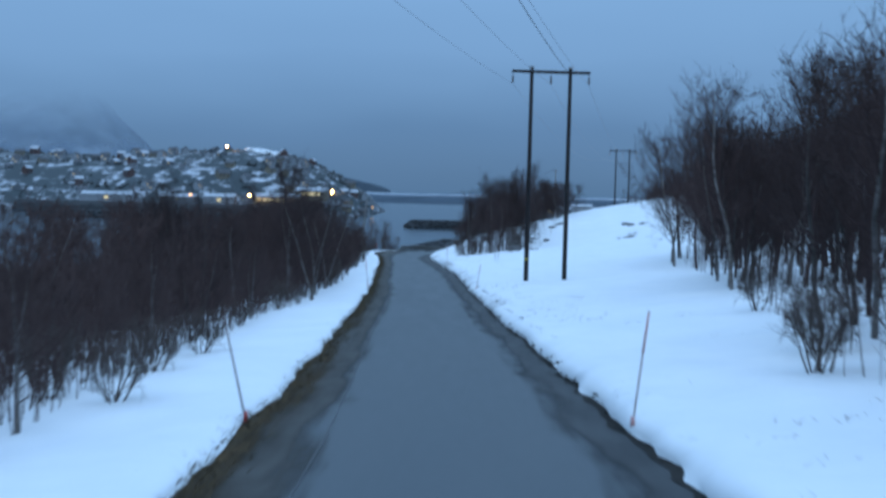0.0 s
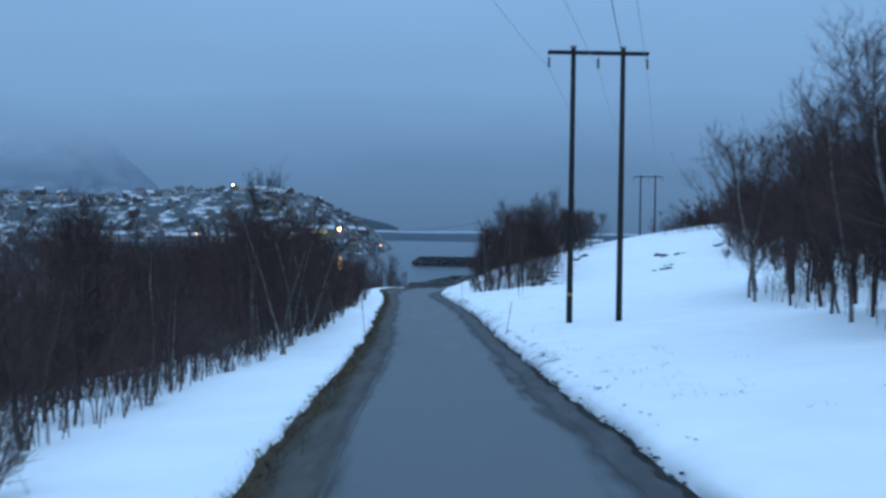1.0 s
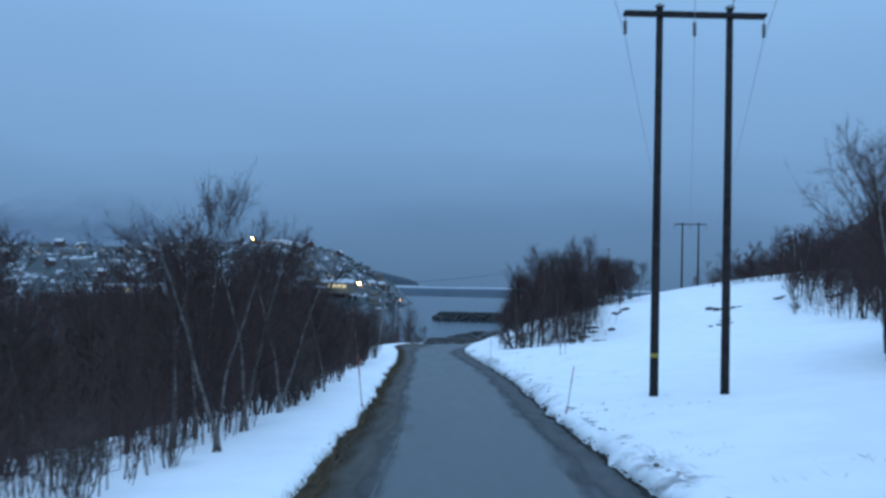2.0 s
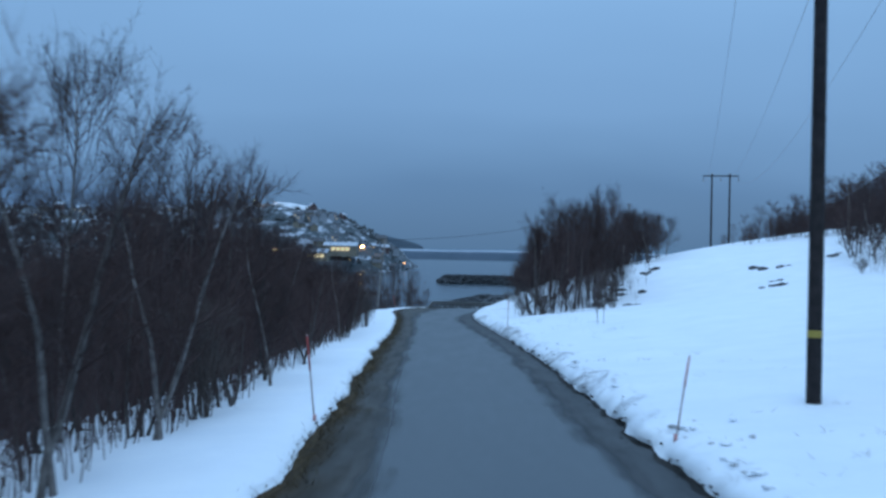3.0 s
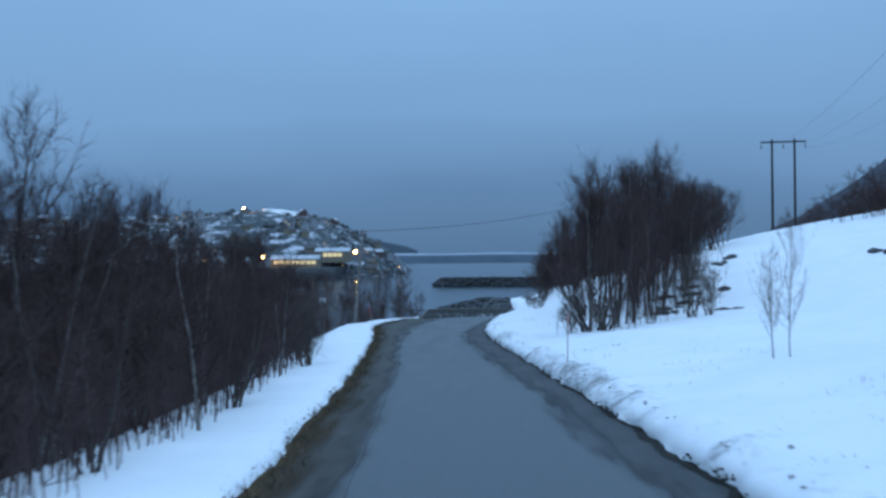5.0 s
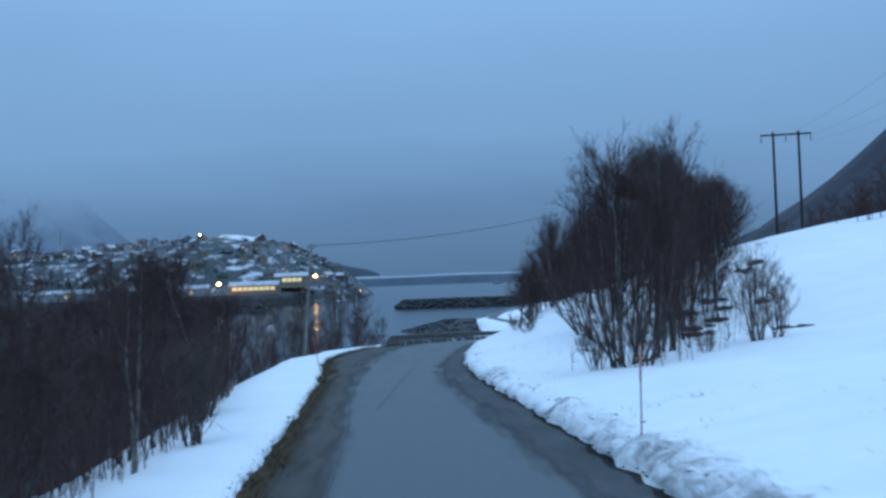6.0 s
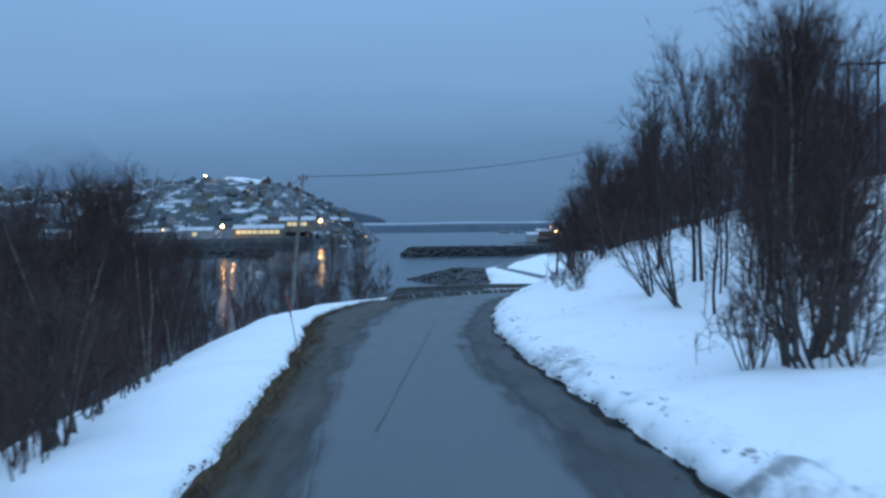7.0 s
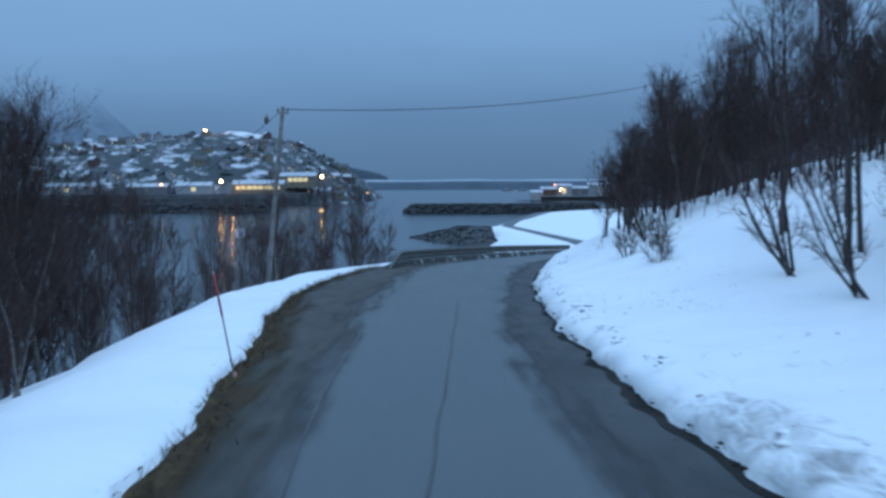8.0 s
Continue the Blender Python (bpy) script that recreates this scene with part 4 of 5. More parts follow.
# the wood on the uphill side
WOOD_LINE = [(-10, 5.2), (10, 5.4), (17, 5.6), (30, 8.2), (46, 11.0), (65, 13.4), (78, 19), (90, 21.5), (122, 26.0), (150, 33.5), (175, 36), (200, 40)]
placed, behind = [(13.6, 65.2), (15.2, 64.0), (14.9, 68.2), (17.0, 71.0), (11.6, 46.5), (12.6, 50.0)], []
for x, y in placed:
    plant(rng.choice(TALL), x, y, rng.uniform(0.82, 0.95) if y > 60 else 0.8, rng.uniform(0, 6.28), 1.1)
tries = 0
while len(placed) < 52 and tries < 8000:
    tries += 1
    y = rng.uniform(10, 140)
    d = rng.random() ** 1.4 * 7
    x = lerp_table(y, WOOD_LINE) + d
    if any((x - a) ** 2 + (y - b) ** 2 < 1.4 ** 2 for a, b in placed):
        continue
    placed.append((x, y))
    if d < 0.8 and rng.random() < 0.4:
        plant(rng.choice(WILLOWS), x, y, rng.uniform(0.8, 1.2), rng.uniform(0, 6.28))
    elif y < 34 or y > 115 or rng.random() < 0.3:
        plant(rng.choice(THICKET), x, y, rng.uniform(1.0, 1.4), rng.uniform(0, 6.28), 1.15)
    else:
        plant(rng.choice(TALL), x, y, rng.uniform(0.72, 1.0), rng.uniform(0, 6.28), 1.15)
for _ in range(215):
    y = rng.uniform(8, 195)
    x = lerp_table(y, WOOD_LINE) + 2.5 + rng.random() ** 1.2 * 20
    tall_here = 34 < y < 110
    behind.append((rng.choice((2, 3)) if tall_here else rng.choice((0, 1)), x, y, rng.uniform(0.75, 1.05) if tall_here else rng.uniform(1.0, 1.5)))
for _ in range(64):
    y = rng.uniform(22, 75)
    x = lerp_table(y, WOOD_LINE) + 0.6 + rng.random() * 9
    behind.append((rng.choice((2, 3)), x, y, rng.uniform(0.68, 0.98)))
for _ in range(48):
    y = rng.uniform(140, 180)
    x = smooth(y, EDGE_R) + rng.uniform(5.5, 11)
    behind.append((rng.choice((2, 3)), x, y, rng.uniform(0.38, 0.6)))
for x, y, size in ((26.4, 154.0, 0.62), (28.2, 152.5, 0.8), (29.6, 151.4, 0.72), (31.0, 151.0, 0.9), (32.4, 149.8, 0.95), (34.0, 148.6, 1.0), (35.6, 147.6, 1.1), (33.2, 153.0, 1.0), (36.4, 151.0, 1.2), (38.2, 148.0, 1.25), (30.4, 155.0, 0.8),
                   (34.0, 181.0, 0.7), (35.6, 184.0, 0.8), (37.2, 182.0, 0.8), (38.8, 184.0, 0.95), (40.4, 182.0, 1.0), (42.4, 184.0, 1.1), (44.4, 182.5, 1.15), (31.8, 186.0, 0.65), (36.4, 188.0, 0.9), (41.0, 188.0, 1.1)):
    for _k in range(4):
        behind.append((rng.choice((0, 1)), x + rng.gauss(0, 0.7), y + rng.gauss(0, 0.9), size * rng.uniform(0.75, 1.1)))
far_wood("birch_wood_hill", "dense dark bare birch wood on the snowy hillside", behind)

# the clump on the inside of the bend
CLUMP = [(2.7, 109.2), (3.5, 110.6), (4.0, 111.6), (4.9, 114.4), (5.4, 116.8), (5.2, 120.4), (6.6, 120.4), (7.9, 124.2), (4.4, 125.4), (6.6, 124.6), (4.3, 129.1),
         (8.6, 129.0), (10.2, 134.6), (11.4, 133.2), (3.2, 140.3), (4.4, 142.2), (6.8, 141.6), (9.2, 140.5), (11.6, 140.0), (4.9, 143.4), (7.3, 145.0),
         (10.5, 146.0), (5.8, 149.0), (8.6, 151.0), (12.0, 151.0), (7.4, 156.0), (10.5, 158.0), (9.4, 163.0), (13.0, 165.0), (9.4, 126.4), (10.2, 129.8), (12.0, 136.6), (9.3, 132.0), (7.4, 127.2)]
UPPER = [(3.4, 145.5, 3.4), (4.0, 148.6, 3.9), (4.5, 152.0, 4.2), (5.2, 156.0, 4.4), (3.6, 151.0, 3.4), (6.0, 146.0, 4.4), (6.2, 153.0, 4.8), (13.3, 143.0, 5.2), (14.6, 147.0, 5.0), (16.2, 150.0, 4.6), (17.6, 154.0, 4.4), (19.0, 157.0, 4.0), (14.0, 150.5, 5.0), (16.0, 156.0, 4.4), (12.8, 146.5, 5.4), (15.2, 144.2, 4.7), (15.6, 147.8, 4.8), (17.4, 151.4, 4.4), (13.4, 148.4, 5.0)]
# height of the crowns: a rounded mound that rises away from the road and falls again on the uphill side, as rise by
# bearing from the camera at (-2.5, 86)
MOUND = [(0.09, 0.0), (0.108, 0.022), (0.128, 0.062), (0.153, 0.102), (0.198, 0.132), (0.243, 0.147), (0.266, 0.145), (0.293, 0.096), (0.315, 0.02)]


# and lower again towards the bend, as rise by bearing from the camera at (-3.36, 105)
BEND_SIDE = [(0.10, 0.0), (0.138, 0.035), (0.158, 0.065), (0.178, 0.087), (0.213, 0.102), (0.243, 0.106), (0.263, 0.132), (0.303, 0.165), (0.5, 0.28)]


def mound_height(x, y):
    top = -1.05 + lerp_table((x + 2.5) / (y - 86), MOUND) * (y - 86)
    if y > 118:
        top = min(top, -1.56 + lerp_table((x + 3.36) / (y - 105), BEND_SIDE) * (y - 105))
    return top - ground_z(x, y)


def open_slope(x, y):
    """The bare snow between the road and the crest of the bank."""
    return 112 < y < 140.5 and x < -3 + 0.39 * (y - 105)


SHRUBS = {(2.7, 109.2), (3.5, 110.6), (4.4, 125.4), (4.3, 129.1), (3.2, 140.3)}
TALL_H = (7.6, 8.4, 7.0, 6.4)
inner = []
for x, y, h in UPPER:
    k = rng.randrange(4)
    plant(TALL[k], x, y, h / TALL_H[k], rng.uniform(0, 6.28), 1.2)
plant(STOUT, 3.0, 110.5, 1.0, 0.4, 0.95)
for kind, x, y, top in ((BROAD, 8.5, 128.2, 5.5), (VEIL, 6.3, 130.7, 5.1), (VEIL, 5.4, 134.0, 4.2)):
    plant(kind, x, y, (top - ground_z(x, y)) / (6.6 if kind is BROAD else 7.0), rng.uniform(0, 6.28), 0.95)
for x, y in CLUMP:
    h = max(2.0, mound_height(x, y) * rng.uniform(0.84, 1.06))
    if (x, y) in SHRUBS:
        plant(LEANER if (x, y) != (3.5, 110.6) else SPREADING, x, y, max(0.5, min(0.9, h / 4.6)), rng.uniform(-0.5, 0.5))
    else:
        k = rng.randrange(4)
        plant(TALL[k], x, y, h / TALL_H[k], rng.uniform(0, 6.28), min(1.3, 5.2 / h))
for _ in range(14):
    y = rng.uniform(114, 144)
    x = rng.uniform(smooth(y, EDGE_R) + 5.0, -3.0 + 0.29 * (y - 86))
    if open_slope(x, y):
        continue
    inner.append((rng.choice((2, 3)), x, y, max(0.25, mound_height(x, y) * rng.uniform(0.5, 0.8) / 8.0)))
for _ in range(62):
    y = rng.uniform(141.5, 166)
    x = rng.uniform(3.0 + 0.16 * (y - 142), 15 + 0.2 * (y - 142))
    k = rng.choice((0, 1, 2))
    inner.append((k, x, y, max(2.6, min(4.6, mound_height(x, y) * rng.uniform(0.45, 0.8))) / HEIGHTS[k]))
far_wood("birch_clump_inner", "close-grown bare birch stems inside the clump", inner)
for x, y, size, kind in ((7.28, 112.5, 1.32, 0), (8.1, 113.0, 1.0, 0), (2.2, 110.0, 1.2, 1), (3.4, 109.0, 1.2, 1), (5.3, 110.6, 0.6, 1), (2.4, 134.4, 0.8, 1), (3.0, 137.4, 0.9, 1),
                         (2.2, 138.0, 0.8, 1), (-5.0, 17.5, 1.1, 1), (-6.5, 18.8, 1.2, 1), (-5.4, 21.4, 1.1, 1), (-5.2, 25.0, 1.0, 1), (6.2, 18.0, 1.3, 1), (7.0, 20.5, 1.3, 1), (8.6, 30.0, 1.2, 1)):
    plant(WILLOWS[kind], x, y, size, rng.uniform(0, 6.28), 0.8 if kind == 0 else 1.0)
for k, x, y, size, wide in ((0, 4.85, 89.9, 0.40, 0.5), (2, 4.62, 90.4, 0.34, 0.6), (0, 8.6, 122.9, 0.36, 0.7)):
    plant(SLIM[k], x, y, size, rng.uniform(0, 6.28), wide)


def underbrush(name, label, count, spot, h_lo, h_hi):
    """Thin shoots and seedlings too many to count."""
    g = Geo()
    for _ in range(count):
        x, y = spot()
        b = Vector((x, y, ground_z(x, y) - 0.1))
        h = rng.uniform(h_lo, h_hi)
        tip = b + Vector((rng.gauss(0, 0.11) * h, rng.gauss(0, 0.11) * h, h))
        g.spike(b, tip, rng.uniform(0.006, 0.016))
        for _k in range(11):
            q = b.lerp(tip, rng.uniform(0.3, 0.97))
            g.spike(q, q + Vector((rng.gauss(0, 0.22), rng.gauss(0, 0.22), rng.uniform(0.08, 0.45))), 0.007)
    return tagged(part(name, g, TWIG), label, "undergrowth", kind="stuff")


def left_floor():
    while True:
        y = rng.uniform(8, 126) if rng.random() < 0.985 else rng.uniform(156, 170)
        x = smooth(y, EDGE_L) - lerp_table(y, FRONT) - rng.random() ** 1.7 * 18 - 0.15 - abs(rng.gauss(0, 0.4))
        if ground_z(x, y) > WATER_Z + 0.6 and not (126 < y < 153 and x > smooth(y, EDGE_L) - 7.5):
            return x, y


def right_floor():
    y = rng.uniform(12, 190)
    return lerp_table(y, WOOD_LINE) + 0.6 + rng.random() ** 1.5 * 14, y


def clump_floor():
    while True:
        x, y = rng.choice(CLUMP)
        x, y = x + rng.gauss(0.5, 1.0), y + rng.gauss(0.6, 1.2)
        if not open_slope(x, y) or rng.random() < 0.06:
            return x, y


underbrush("thicket_undergrowth", "dense dark undergrowth of birch shoots in the roadside thicket", 6200, left_floor, 0.8, 2.9)
underbrush("wood_undergrowth", "dark undergrowth of birch shoots below the wood", 1800, right_floor, 1.0, 2.6)
underbrush("clump_undergrowth", "tangled bare shoots under the birch clump", 420, clump_floor, 0.6, 2.2)


# ---- stones, clods and grass along the road ----
def boulder(x, y, r, label="dark rock showing through the snow", count=5):
    """An outcrop of broken slabs half buried in snow."""
    root = thing("rock_outcrop", label, "rock", (x, y, ground_z(x, y)), "rocks on the slope")
    for k in range(count):
        dx, dy = rng.gauss(0, 0.75 * r), rng.gauss(0, 0.5 * r)
        part("stone", Geo().rock((dx, dy, ground_z(x + dx, y + dy) - root.location.z - 0.12 * r), r * rng.uniform(0.35, 0.7), rng, 0.5), ROCK, root)
    return root


for x, y, r in ((22.6, 132.2, 0.8), (24.0, 131.0, 0.6), (29.1, 132.4, 1.0), (30.9, 128.0, 1.0), (10.5, 117.7, 0.75), (20.2, 118.0, 0.7), (21.5, 123.0, 0.5), (17.0, 98.0, 0.6)):
    boulder(x, y, r)
# broken rock under the clump, stepping up the slope
for x, y, r in ((8.4, 123.6, 0.55), (9.2, 126.4, 0.8), (10.3, 129.4, 1.0), (10.9, 131.4, 0.8), (13.8, 136.7, 0.6), (14.8, 138.0, 0.5)):
    boulder(x, y, r, "dark rock ledge breaking out of the snow under the birches", 3)


def scatter(name, label, category, mat, count, spot, size, flat):
    g = Geo()
    for _ in range(count):
        x, y = spot()
        r = size * rng.uniform(0.4, 1.3)
        g.rock((x, y, ground_z(x, y) + 0.2 * r), r, rng, flat)
    return tagged(part(name, g, mat, smooth_faces=True), label, category, kind="stuff")


def right_bank():
    y = rng.uniform(28, 160)
    return edge_r(y) + 0.42 + abs(rng.gauss(0.03, 0.18 + 0.55 * max(0, rough_noise(0, y, 6, 80.0)))), y


def left_bank():
    y = rng.uniform(5, 160)
    return edge_l(y) - abs(rng.gauss(0.0, 0.05)), y


def bank_foot():
    y = rng.uniform(16, 172)
    return edge_r(y) + rng.gauss(0.0, 0.05), y


scatter("snow_clods", "grey dirty snow clods thrown up by the plough", "snow clods", DIRTY_SNOW, 420, right_bank, 0.045, 0.5)
scatter("snow_lumps", "soft snow lumps along the plough ridge", "snow lumps", SNOW, 180, right_bank, 0.09, 0.3)
scatter("earth_clods", "dark earth clods at the foot of the snowbank", "clods", GRIT, 900, bank_foot, 0.03, 0.6)
scatter("turf_clods", "dark turf clods along the snow edge", "clods", TURF, 320, left_bank, 0.02, 0.7)

tufts = Geo()
for _ in range(5200):
    y = rng.uniform(6, 158)
    x = edge_l(y) + rng.gauss(0.10, 0.16)
    z = smooth(y, ROAD_Z) + 0.05
    a = rng.uniform(0, 6.28)
    h = rng.uniform(0.08, 0.24)
    tip = (x + math.cos(a) * h * 0.8, y + math.sin(a) * h * 0.8, z + h * 0.7)
    tufts.add([(x - 0.008, y, z), (x + 0.008, y, z), (x, y + 0.012, z), tip], [(0, 1, 3), (1, 2, 3), (2, 0, 3)])
for _ in range(260):
    y = rng.uniform(8, 150)
    x0 = edge_r(y) + rng.uniform(0.4, 4.5)
    for _k in range(rng.randint(2, 7)):
        x, yy = x0 + rng.gauss(0, 0.25), y + rng.gauss(0, 0.12)
        z, a, h = ground_z(x, yy) - 0.02, rng.uniform(0, 6.28), rng.uniform(0.06, 0.16)
        tufts.add([(x - 0.006, yy, z), (x + 0.006, yy, z), (x, yy + 0.01, z), (x + math.cos(a) * h, yy + math.sin(a) * h, z + h * 0.6)], [(0, 1, 3), (1, 2, 3), (2, 0, 3)])
tagged(part("grass", tufts, GRASS), "withered brown grass fringing the snow edge", "grass", kind="stuff")

# ---- breakwaters and the stony spit ----
def stone_mole(name, label, pts, half, top, count, r, group):
    """A heap of quarry stone along a line of points."""
    core, stones = Geo(), Geo()
    root = thing(name, label, "breakwater", (0, 0, WATER_Z), group)
    for i, (x, y) in enumerate(pts):
        k = min(1, 0.35 + min(i, len(pts) - 1 - i) * 0.8)
        for s, hz in ((-1.0, -1.5), (-0.35, top * 0.92 * k), (0.35, top * 0.92 * k), (1.0, -1.5)):
            core.v.append((x, y + half * s, hz + 0.5 * rough_noise(x, y + s * 9, 6, 50)))
    for i in range(len(pts) - 1):
        for s in range(3):
            a = i * 4 + s
            core.f.append((a, a + 4, a + 5, a + 1))
    core.f += [(0, 1, 2, 3), tuple(len(core.v) - 4 + j for j in (3, 2, 1, 0))]
    part("core", core, SHORE_ROCK, root, "dark rubble core")
    for _ in range(count):
        t = rng.uniform(0, len(pts) - 1.001)
        i = int(t)
        (xa, ya), (xb, yb) = pts[i], pts[i + 1]
        s = rng.uniform(-1, 0.5)
        h = top * min(1, (1 - abs(s)) / 0.65)
        k = min(1, 0.35 + min(t, len(pts) - 1 - t) * 0.8)
        stones.rock((xa + (xb - xa) * (t - i), ya + (yb - ya) * (t - i) + s * half, h * k - 0.3 * (1 - k)), r * rng.uniform(0.5, 1.3), rng, 0.75)
    tagged(part("stone", stones, SHORE_ROCK, root, "tumbled dark quarry stones"), kind="stuff")
    return root


stone_mole("breakwater", "dark stone breakwater lying across the bay", [(-20 + i * 5, 668 + 3 * math.sin(i * 0.5) + i * 0.6) for i in range(21)], 10, 4.3, 1100, 0.9, "breakwaters")
stone_mole("breakwater", "dark stone quay mole below the village", [(-262 + i * 6.5, 728 - i * 0.6) for i in range(27)], 12, 4.0, 520, 1.5, "breakwaters")

spit = thing("stony_spit", "dark stony spit running out into the bay", "spit", (0, 0, WATER_Z))
core = Geo()
nx, ny = 26, 12
for i in range(nx + 1):
    for j in range(ny + 1):
        s, t = i / nx, j / ny * 2 - 1
        x, y = -11 + 21 * s, 404 - 16 * s + t * (6 + 30 * min(1, s * 1.2))
        h = (0.3 + 3.4 * min(1, s * 1.6)) * (1 - t * t) - 0.5 + 0.5 * rough_noise(x, y, 5, 60)
        core.v.append((x, y, h))
for i in range(nx):
    for j in range(ny):
        a = i * (ny + 1) + j
        core.f.append((a, a + ny + 1, a + ny + 2, a + 1))
part("shingle", core, SHORE_ROCK, spit, "dark wet shingle", True)
stones = Geo()
for _ in range(420):
    s, t = rng.random(), rng.uniform(-0.9, 0.9)
    stones.rock((-11 + 21 * s, 404 - 16 * s + t * (6 + 30 * min(1, s * 1.2)), (0.3 + 3.4 * min(1, s * 1.6)) * (1 - t * t) - 0.4), rng.uniform(0.2, 0.55), rng, 0.7)
tagged(part("stone", stones, SHORE_ROCK, spit, "scattered dark stones"), kind="stuff")


# ---- village across the bay ----
def house(w, d, h, wall, roof, lit, label):
    """A gabled wooden house with eaves, chimney, door and windows."""
    root = thing("house", label, "house", (0, 0, -80), "village houses")
    g = Geo()
    rh = d * 0.38
    vs = [(-w / 2, -d / 2, -2.5), (w / 2, -d / 2, -2.5), (w / 2, d / 2, -2.5), (-w / 2, d / 2, -2.5), (-w / 2, -d / 2, h), (w / 2, -d / 2, h), (w / 2, d / 2, h), (-w / 2, d / 2, h), (-w / 2, 0, h + rh), (w / 2, 0, h + rh)]
    g.add(vs, [(0, 1, 5, 4), (2, 3, 7, 6), (1, 2, 6, 9, 5), (3, 0, 4, 8, 7), (3, 2, 1, 0)])
    part("wall", g, wall, root)
    r = Geo()
    e, t = 0.5, 0.28
    for sgn in (-1, 1):
        y0, z0 = sgn * (d / 2 + e), h - e * 0.76
        r.add([(-w / 2 - e, 0, h + rh + 0.02), (w / 2 + e, 0, h + rh + 0.02), (w / 2 + e, y0, z0), (-w / 2 - e, y0, z0), (-w / 2 - e, 0, h + rh + t), (w / 2 + e, 0, h + rh + t), (w / 2 + e, y0, z0 + t), (-w / 2 - e, y0, z0 + t)],
              [(0, 1, 2, 3), (4, 7, 6, 5), (2, 6, 7, 3), (0, 3, 7, 4), (1, 5, 6, 2)])
    part("roof", r, roof, root)
    part("chimney", Geo().box(w * 0.18, 0.3, h + rh + 0.4, 0.7, 0.7, 1.4, 0.05), ROOF_DARK, root)
    n = max(2, int(w / 3))
    for fl in range(max(1, int(h / 2.6))):
        for i in range(n):
            x = -w / 2 + w * (i + 0.5) / n
            part("window", Geo().box(x, -d / 2 - 0.03, 1.5 + fl * 2.6, 1.2, 0.1, 1.2), LIT_PANE if (i + fl) in lit else PANE, root)
    part("door", Geo().box(-w * 0.05, -d / 2 - 0.04, 1.0, 1.0, 0.08, 2.0), WALLS[3], root)
    return root


HOUSES = [house(8, 6.5, 4.0, WALLS[0], ROOF_DARK, (), "white wooden house with a dark roof"), house(10, 7.5, 3.4, WALLS[3], HAZED_ROOF_SNOW, (0,), "grey wooden house with one lit window"),
          house(8, 7, 5.2, WALLS[1], HAZED_ROOF_SNOW, (), "red wooden house with a snowy roof"), house(11, 8, 3.6, WALLS[2], ROOF_DARK, (), "ochre wooden house with a dark roof"),
          house(9, 8, 5.2, WALLS[0], ROOF_DARK, (1,), "white wooden house with a dark roof and a lit window"), house(8, 6.5, 3.0, WALLS[3], ROOF_DARK, (), "small grey wooden house")]
homes = []
tries = 0
while len(homes) < 96 and tries < 4000:
    tries += 1
    x = rng.uniform(-560, -62)
    s = rng.random()
    y = village_foot(x) + 14 + s * (1112 - village_foot(x) - 14)
    z = village_z(x, y)
    if z < WATER_Z + 1.5 or any(abs(x - a) < 11 and abs(y - b) < 13 for a, b in homes) or abs(x + 190) < 30 and y > 1090:
        continue
    homes.append((x, y))
    place(rng.choice(HOUSES), pose(x, y, z, 0, 0, rng.uniform(-75, 75)) @ Matrix.Scale(rng.uniform(0.72, 0.98), 4))

field = Geo()
for i in range(13):
    for j in range(11):
        s, t = i / 12, j / 10
        x = -202 + 12 * (1 - t) + s * (38 + 12 * t) + 6 * rough_noise(i, j, 2.5, 33.0)
        y = 1104 + 42 * t - 26 * s * t + 12 * rough_noise(i, j, 2.5, 35.0)
        field.v.append((x, y, village_z(x, y) + (2.6 if 0 < i < 12 and 0 < j < 10 else -1.5)))
field.f = [(i * 11 + j, i * 11 + 11 + j, i * 11 + 12 + j, i * 11 + 1 + j) for i in range(12) for j in range(10)]
tagged(part("backdrop_snowfield", field, SNOW, smooth_faces=True), "open bright snowfield below the hilltop", "backdrop", kind="structure")

firs = Geo()
for _ in range(1700):
    x = rng.uniform(-700, -48)
    y = village_foot(x) + 8 + rng.random() ** 0.8 * (1160 - village_foot(x))
    z = village_z(x, y)
    if rough_noise(x, y, 30, 61.0) < 0.05 or z < WATER_Z + 1 or -212 < x < -172 and 1085 < y < 1152:
        continue
    h, r = rng.uniform(1.2, 3.4), rng.uniform(1.6, 3.6)
    for k in range(3):
        a, b = h * (0.05 + 0.28 * k), h * (0.5 + 0.25 * k)
        ring = [(x + r * (1 - k * 0.27) * rng.uniform(0.75, 1.2) * math.cos(q), y + r * (1 - k * 0.27) * math.sin(q), z + a + rng.uniform(-0.3, 0.3)) for q in (0, 1.05, 2.1, 3.14, 4.2, 5.2)]
        firs.add(ring + [(x, y, z + b)], [(i, (i + 1) % 6, 6) for i in range(6)])
tagged(part("far_scrub", firs, FIR), "dark scrub and small trees dotting the village hill", "trees", kind="stuff")


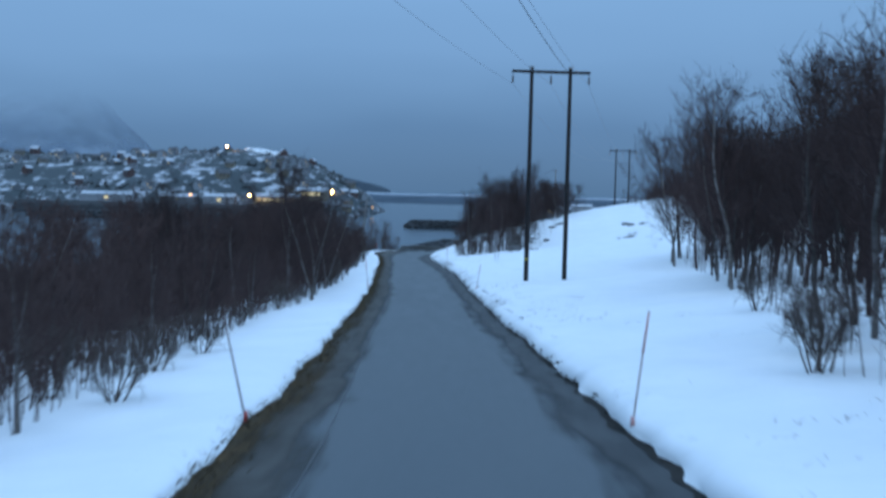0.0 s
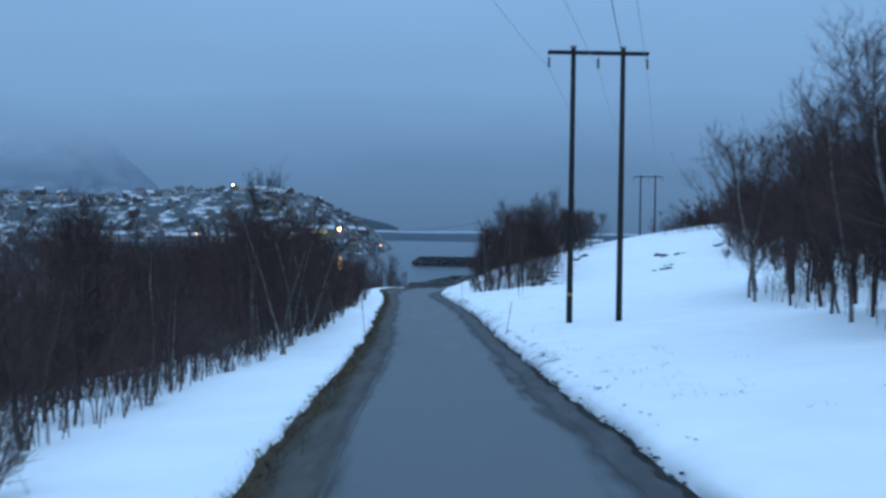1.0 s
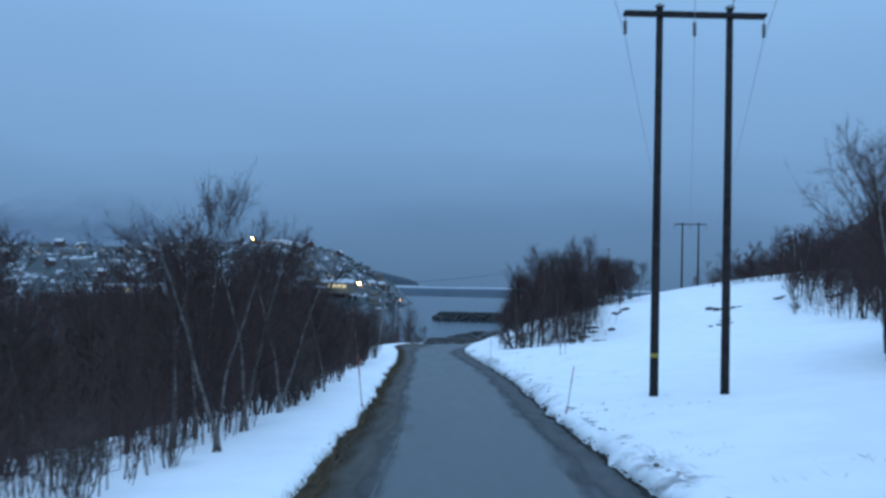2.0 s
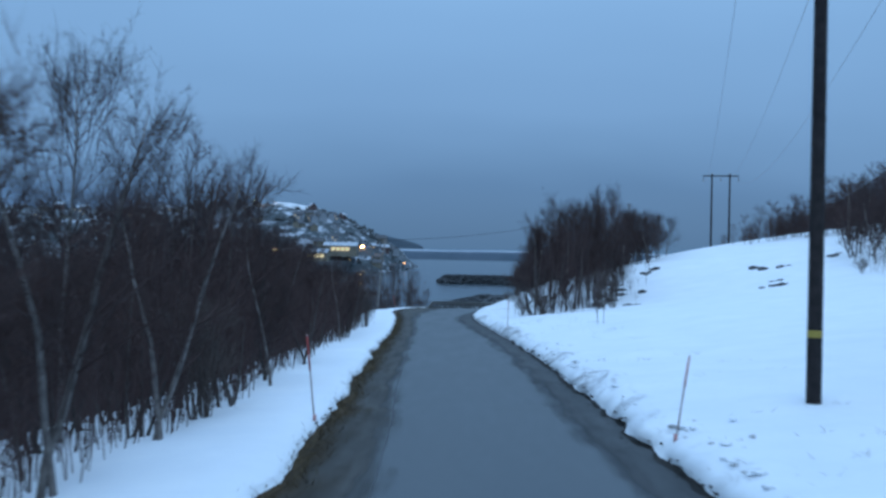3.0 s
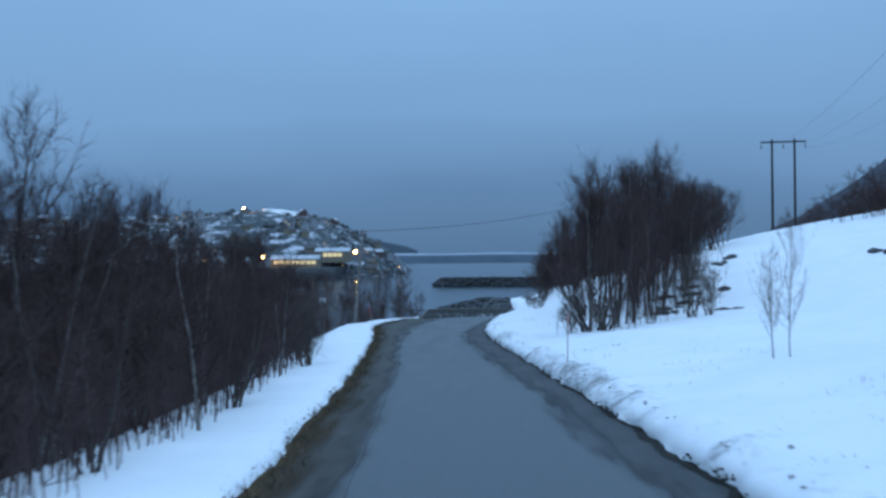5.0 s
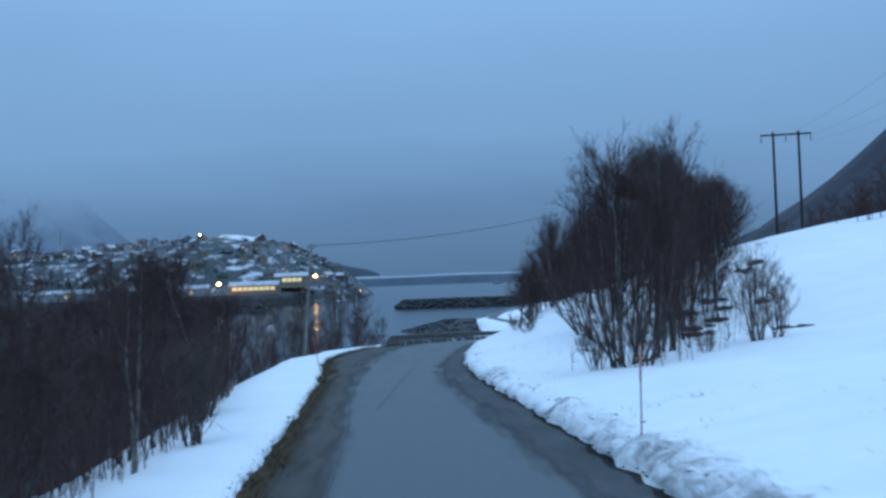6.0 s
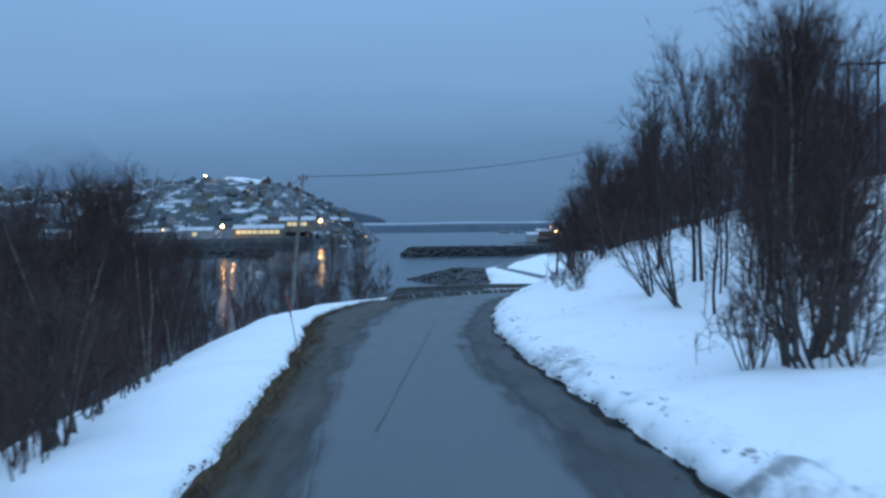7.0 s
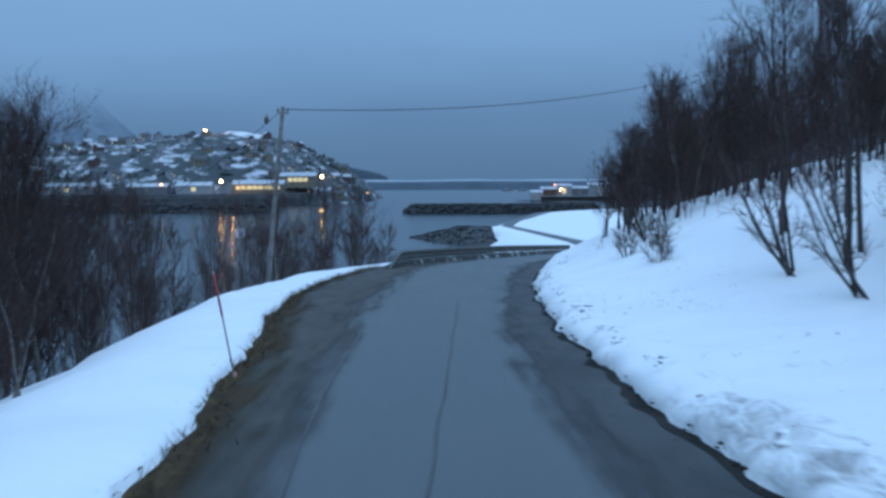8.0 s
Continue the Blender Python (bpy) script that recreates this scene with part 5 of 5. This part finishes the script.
def quay_hall(x, y, z, w, d, h, wall, lit_w, label):
    root = thing("quay_building", label, "building", (x, y, z), "quay buildings")
    g = Geo()
    g.add([(-w / 2, -d / 2, -3), (w / 2, -d / 2, -3), (w / 2, d / 2, -3), (-w / 2, d / 2, -3), (-w / 2, -d / 2, h), (w / 2, -d / 2, h), (w / 2, d / 2, h), (-w / 2, d / 2, h), (-w / 2, 0, h + d * 0.2), (w / 2, 0, h + d * 0.2)],
          [(0, 1, 5, 4), (2, 3, 7, 6), (1, 2, 6, 9, 5), (3, 0, 4, 8, 7)])
    part("wall", g, wall, root)
    r = Geo()
    for sgn in (-1, 1):
        r.add([(-w / 2 - 0.4, 0, h + d * 0.2 + 0.3), (w / 2 + 0.4, 0, h + d * 0.2 + 0.3), (w / 2 + 0.4, sgn * (d / 2 + 0.5), h + 0.15), (-w / 2 - 0.4, sgn * (d / 2 + 0.5), h + 0.15),
               (-w / 2 - 0.4, 0, h + d * 0.2), (w / 2 + 0.4, 0, h + d * 0.2), (w / 2 + 0.4, sgn * (d / 2 + 0.5), h - 0.15), (-w / 2 - 0.4, sgn * (d / 2 + 0.5), h - 0.15)],
              [(0, 1, 2, 3), (4, 7, 6, 5), (2, 6, 7, 3), (0, 3, 7, 4), (1, 5, 6, 2)])
    part("roof", r, HAZED_ROOF_SNOW, root)
    n = max(1, int(lit_w / 4))
    for i in range(n):
        part("window", Geo().box(-lit_w / 2 + lit_w * (i + 0.5) / n, -d / 2 - 0.05, h * 0.55, lit_w / n * 0.86, 0.12, h * 0.5), LIT_PANE, root, "warmly lit window bay")
    return root


wharf = Geo()
cols = 70
for i in range(cols + 1):
    x = -345 + 243 * i / cols
    back = village_foot(x) + 26
    bulge = 3 * rough_noise(x, 0, 18, 71.0)
    for y, z in ((912 + bulge, -16.5), (915 + bulge, -9.6 + rough_noise(x, 1, 9, 72.0)), (919 + bulge, QUAY_Z + 0.5 * rough_noise(x, 2, 7, 73.0)), (930, QUAY_Z), (back, QUAY_Z + 0.4)):
        wharf.v.append((x, y, z))
for i in range(cols):
    for k in range(4):
        a = i * 5 + k
        wharf.f.append((a, a + 5, a + 6, a + 1))
wharf.f += [(0, 1, 2, 3, 4), tuple(cols * 5 + k for k in (4, 3, 2, 1, 0))]
tagged(part("ground_quay", wharf, QUAY_STONE), "dark stone-faced quay along the village waterfront", "quay", kind="structure")
quay_hall(-136, 946, QUAY_Z + 1.6, 38, 15, 5.4, WALLS[2], 33, "long quayside hall with a row of lit bays")
quay_hall(-112, 990, 0.6, 28, 14, 6, WALLS[2], 16, "ochre quayside hall with lit bays")
quay_hall(-182, 938, QUAY_Z + 0.4, 26, 13, 5.6, WALLS[0], 4, "pale quayside warehouse with a snowy roof")
quay_hall(-217, 940, QUAY_Z + 0.4, 30, 12, 5, WALLS[3], 0.1, "grey boathouse row with snowy roofs")
quay_hall(-275, 938, QUAY_Z + 0.4, 42, 12, 5.5, WALLS[0], 4, "white quayside building with a snowy roof")


def street_lamp(x, y, z, h, r, mat, label):
    root = thing("street_lamp", label, "street lamp", (x, y, z - h), "village street lamps")
    part("post", Geo().tube([(0, 0.8, -3), (0, 0.8, h * 0.6), (0, 0.8, h)], [0.16, 0.12, 0.08], 8, True), STEEL, root)
    part("arm", Geo().tube([(0, 0.8, h), (0, 0.3, h + 0.15), (0, 0, h + 0.1)], [0.08, 0.07, 0.06], 6, True), STEEL, root)
    part("lamp", Geo().tube([(0, 0, -0.9 * r + h), (0, 0, -0.5 * r + h), (0, 0, 0.5 * r + h), (0, 0, 0.9 * r + h)], [0.4 * r, 0.95 * r, 0.95 * r, 0.4 * r], 12, True), mat, root, "glowing lamp head", True)
    return root


def lamp_light(name, x, y, z, watts):
    """The light that a bright street lamp, and the added fill at the hall, throws on walls, snow and water."""
    data = bpy.data.lights.new(name, "POINT")
    data.energy, data.color, data.shadow_soft_size = watts, (1.0, 0.50, 0.17), 0.9
    new(name, data).location = (x, y, z)


lamp_light("hilltop_lamp_light", -210, 1124, 48.6, 13000)
lamp_light("quay_lamp_light", -100, 1037, 4.5, 24000)
# Added warm fill for the hall front; no lamp head stands here.
lamp_light("hall_lamp_light", -153, 926, 1.0, 2500)
street_lamp(-213, 1128, 49.2, 8, 0.8, LAMP_WHITE, "street lamp glowing warm white on the hilltop")
street_lamp(-99, 1040, 6.8, 9, 0.85, LAMP_WHITE, "street lamp glowing warm white at the quay")
street_lamp(-123, 730, 1.6, 14, 0.62, LAMP_WHITE, "tall quay lamp glowing warm white over the water")
street_lamp(-232.6, 1095, 36.5, 4, 1.0, LAMP_RED, "street lamp glowing reddish on the ridge")
street_lamp(-330, 1095, 33, 6, 0.9, LAMP_RED, "street lamp glowing reddish on the ridge")
street_lamp(-205, 930, 0.5, 7, 0.8, LAMP_WARM, "street lamp glowing amber at the waterfront")
street_lamp(-60, 1020, -7, 6, 0.5, LAMP_WARM, "small quay lamp glowing amber")

# ---- harbour on the near shore ----
point = Geo()
for i in range(13):
    for j in range(7):
        s, t = i / 12, j / 6 * 2 - 1
        point.v.append((66 + 250 * s, 1100 + t * 60 + 8 * rough_noise(s * 9, t, 1.0, 70), WATER_Z - 1 + (1 - t * t) * (1.2 + 3.2 * min(1, s * 5))))
for i in range(12):
    for j in range(6):
        a = i * 7 + j
        point.f.append((a, a + 7, a + 8, a + 1))
tagged(part("ground_point", point, SHORE_ROCK, smooth_faces=True), "low dark quay land beyond the breakwater", "ground", kind="structure")
for x, y, w, h, wall, lit, lab in ((93, 1085, 14, 6.5, WALLS[1], 0.1, "red wooden harbour shed by the quay"), (107, 1092, 13, 9, WALLS[0], 4, "white harbour building with a lit door"), (82, 1078, 10, 3.6, WALLS[0], 0.1, "low white boathouse at the quay end"),
                                   (121, 1096, 15, 7, WALLS[3], 0.1, "grey harbour shed with a snowy roof"), (139, 1100, 20, 10, WALLS[0], 0.1, "large pale harbour building"), (158, 1104, 16, 7, WALLS[2], 0.1, "ochre harbour store behind the pier")):
    quay_hall(x, y, WATER_Z + 4.0, w, 10, h, wall, lit, lab)
pier = thing("timber_pier", "dark timber pier on piles in front of the harbour sheds", "pier", (0, 0, WATER_Z))
part("deck", Geo().box(122, 1062, 4.0, 76, 9, 1.0, 0.2), QUAY_STONE, pier, "snow-dusted dark deck")
part("fender", Geo().box(122, 1057.2, 2.6, 76, 0.5, 1.6, 0.1), GRIT, pier, "dark fender boards")
for i in range(20):
    part("pile", Geo().tube([(85.5 + i * 3.85, 1058.2, -2), (85.5 + i * 3.85, 1058.2, 4.4)], [0.32, 0.28], 8, True), GRIT, pier)
part("cap", Geo().box(122, 1066, 4.65, 74, 1.2, 0.3, 0.05), HAZED_ROOF_SNOW, pier, "ridge of snow along the deck")
street_lamp(101, 1060, -5, 6, 0.55, LAMP_WHITE, "harbour lamp glowing white")
street_lamp(97, 1070, -1, 10, 0.7, LAMP_RED, "harbour lamp glowing reddish")
street_lamp(112, 740, -8.5, 5, 0.7, LAMP_WARM, "small lamp at the root of the breakwater")


def boat(x, y, l, turn, label):
    root = thing("moored_boat", label, "boat", (x, y, WATER_Z), "moored boats")
    g = Geo()
    secs = [(-0.5, 0.9, 1.0), (-0.2, 1.0, 1.0), (0.2, 0.9, 1.15), (0.42, 0.45, 1.4), (0.5, 0.05, 1.6)]
    b = l * 0.16
    for s, wf, hf in secs:
        g.v += [(s * l, -b * wf, hf * 0.11 * l), (s * l, -b * wf * 0.6, -0.3), (s * l, b * wf * 0.6, -0.3), (s * l, b * wf, hf * 0.11 * l)]
    for i in range(len(secs) - 1):
        for k2 in range(4):
            a, c = i * 4 + k2, i * 4 + (k2 + 1) % 4
            g.f.append((a, c, c + 4, a + 4))
    g.f.append((3, 2, 1, 0))
    part("hull", g, WALLS[0], root)
    part("cabin", Geo().box(-0.1 * l, 0, 0.18 * l, 0.34 * l, 0.2 * l, 0.16 * l, 0.1), WALLS[0], root)
    part("mast", Geo().tube([(0, 0, 0.2 * l), (0, 0, 0.6 * l)], [0.09, 0.05], 6, True), STEEL, root)
    root.rotation_euler = (0, 0, turn)
    return root


boat(176, 3000, 30, 0.1, "white ship lying off the far harbour")
boat(214, 3010, 26, 3.0, "smaller white ship lying off the far harbour")
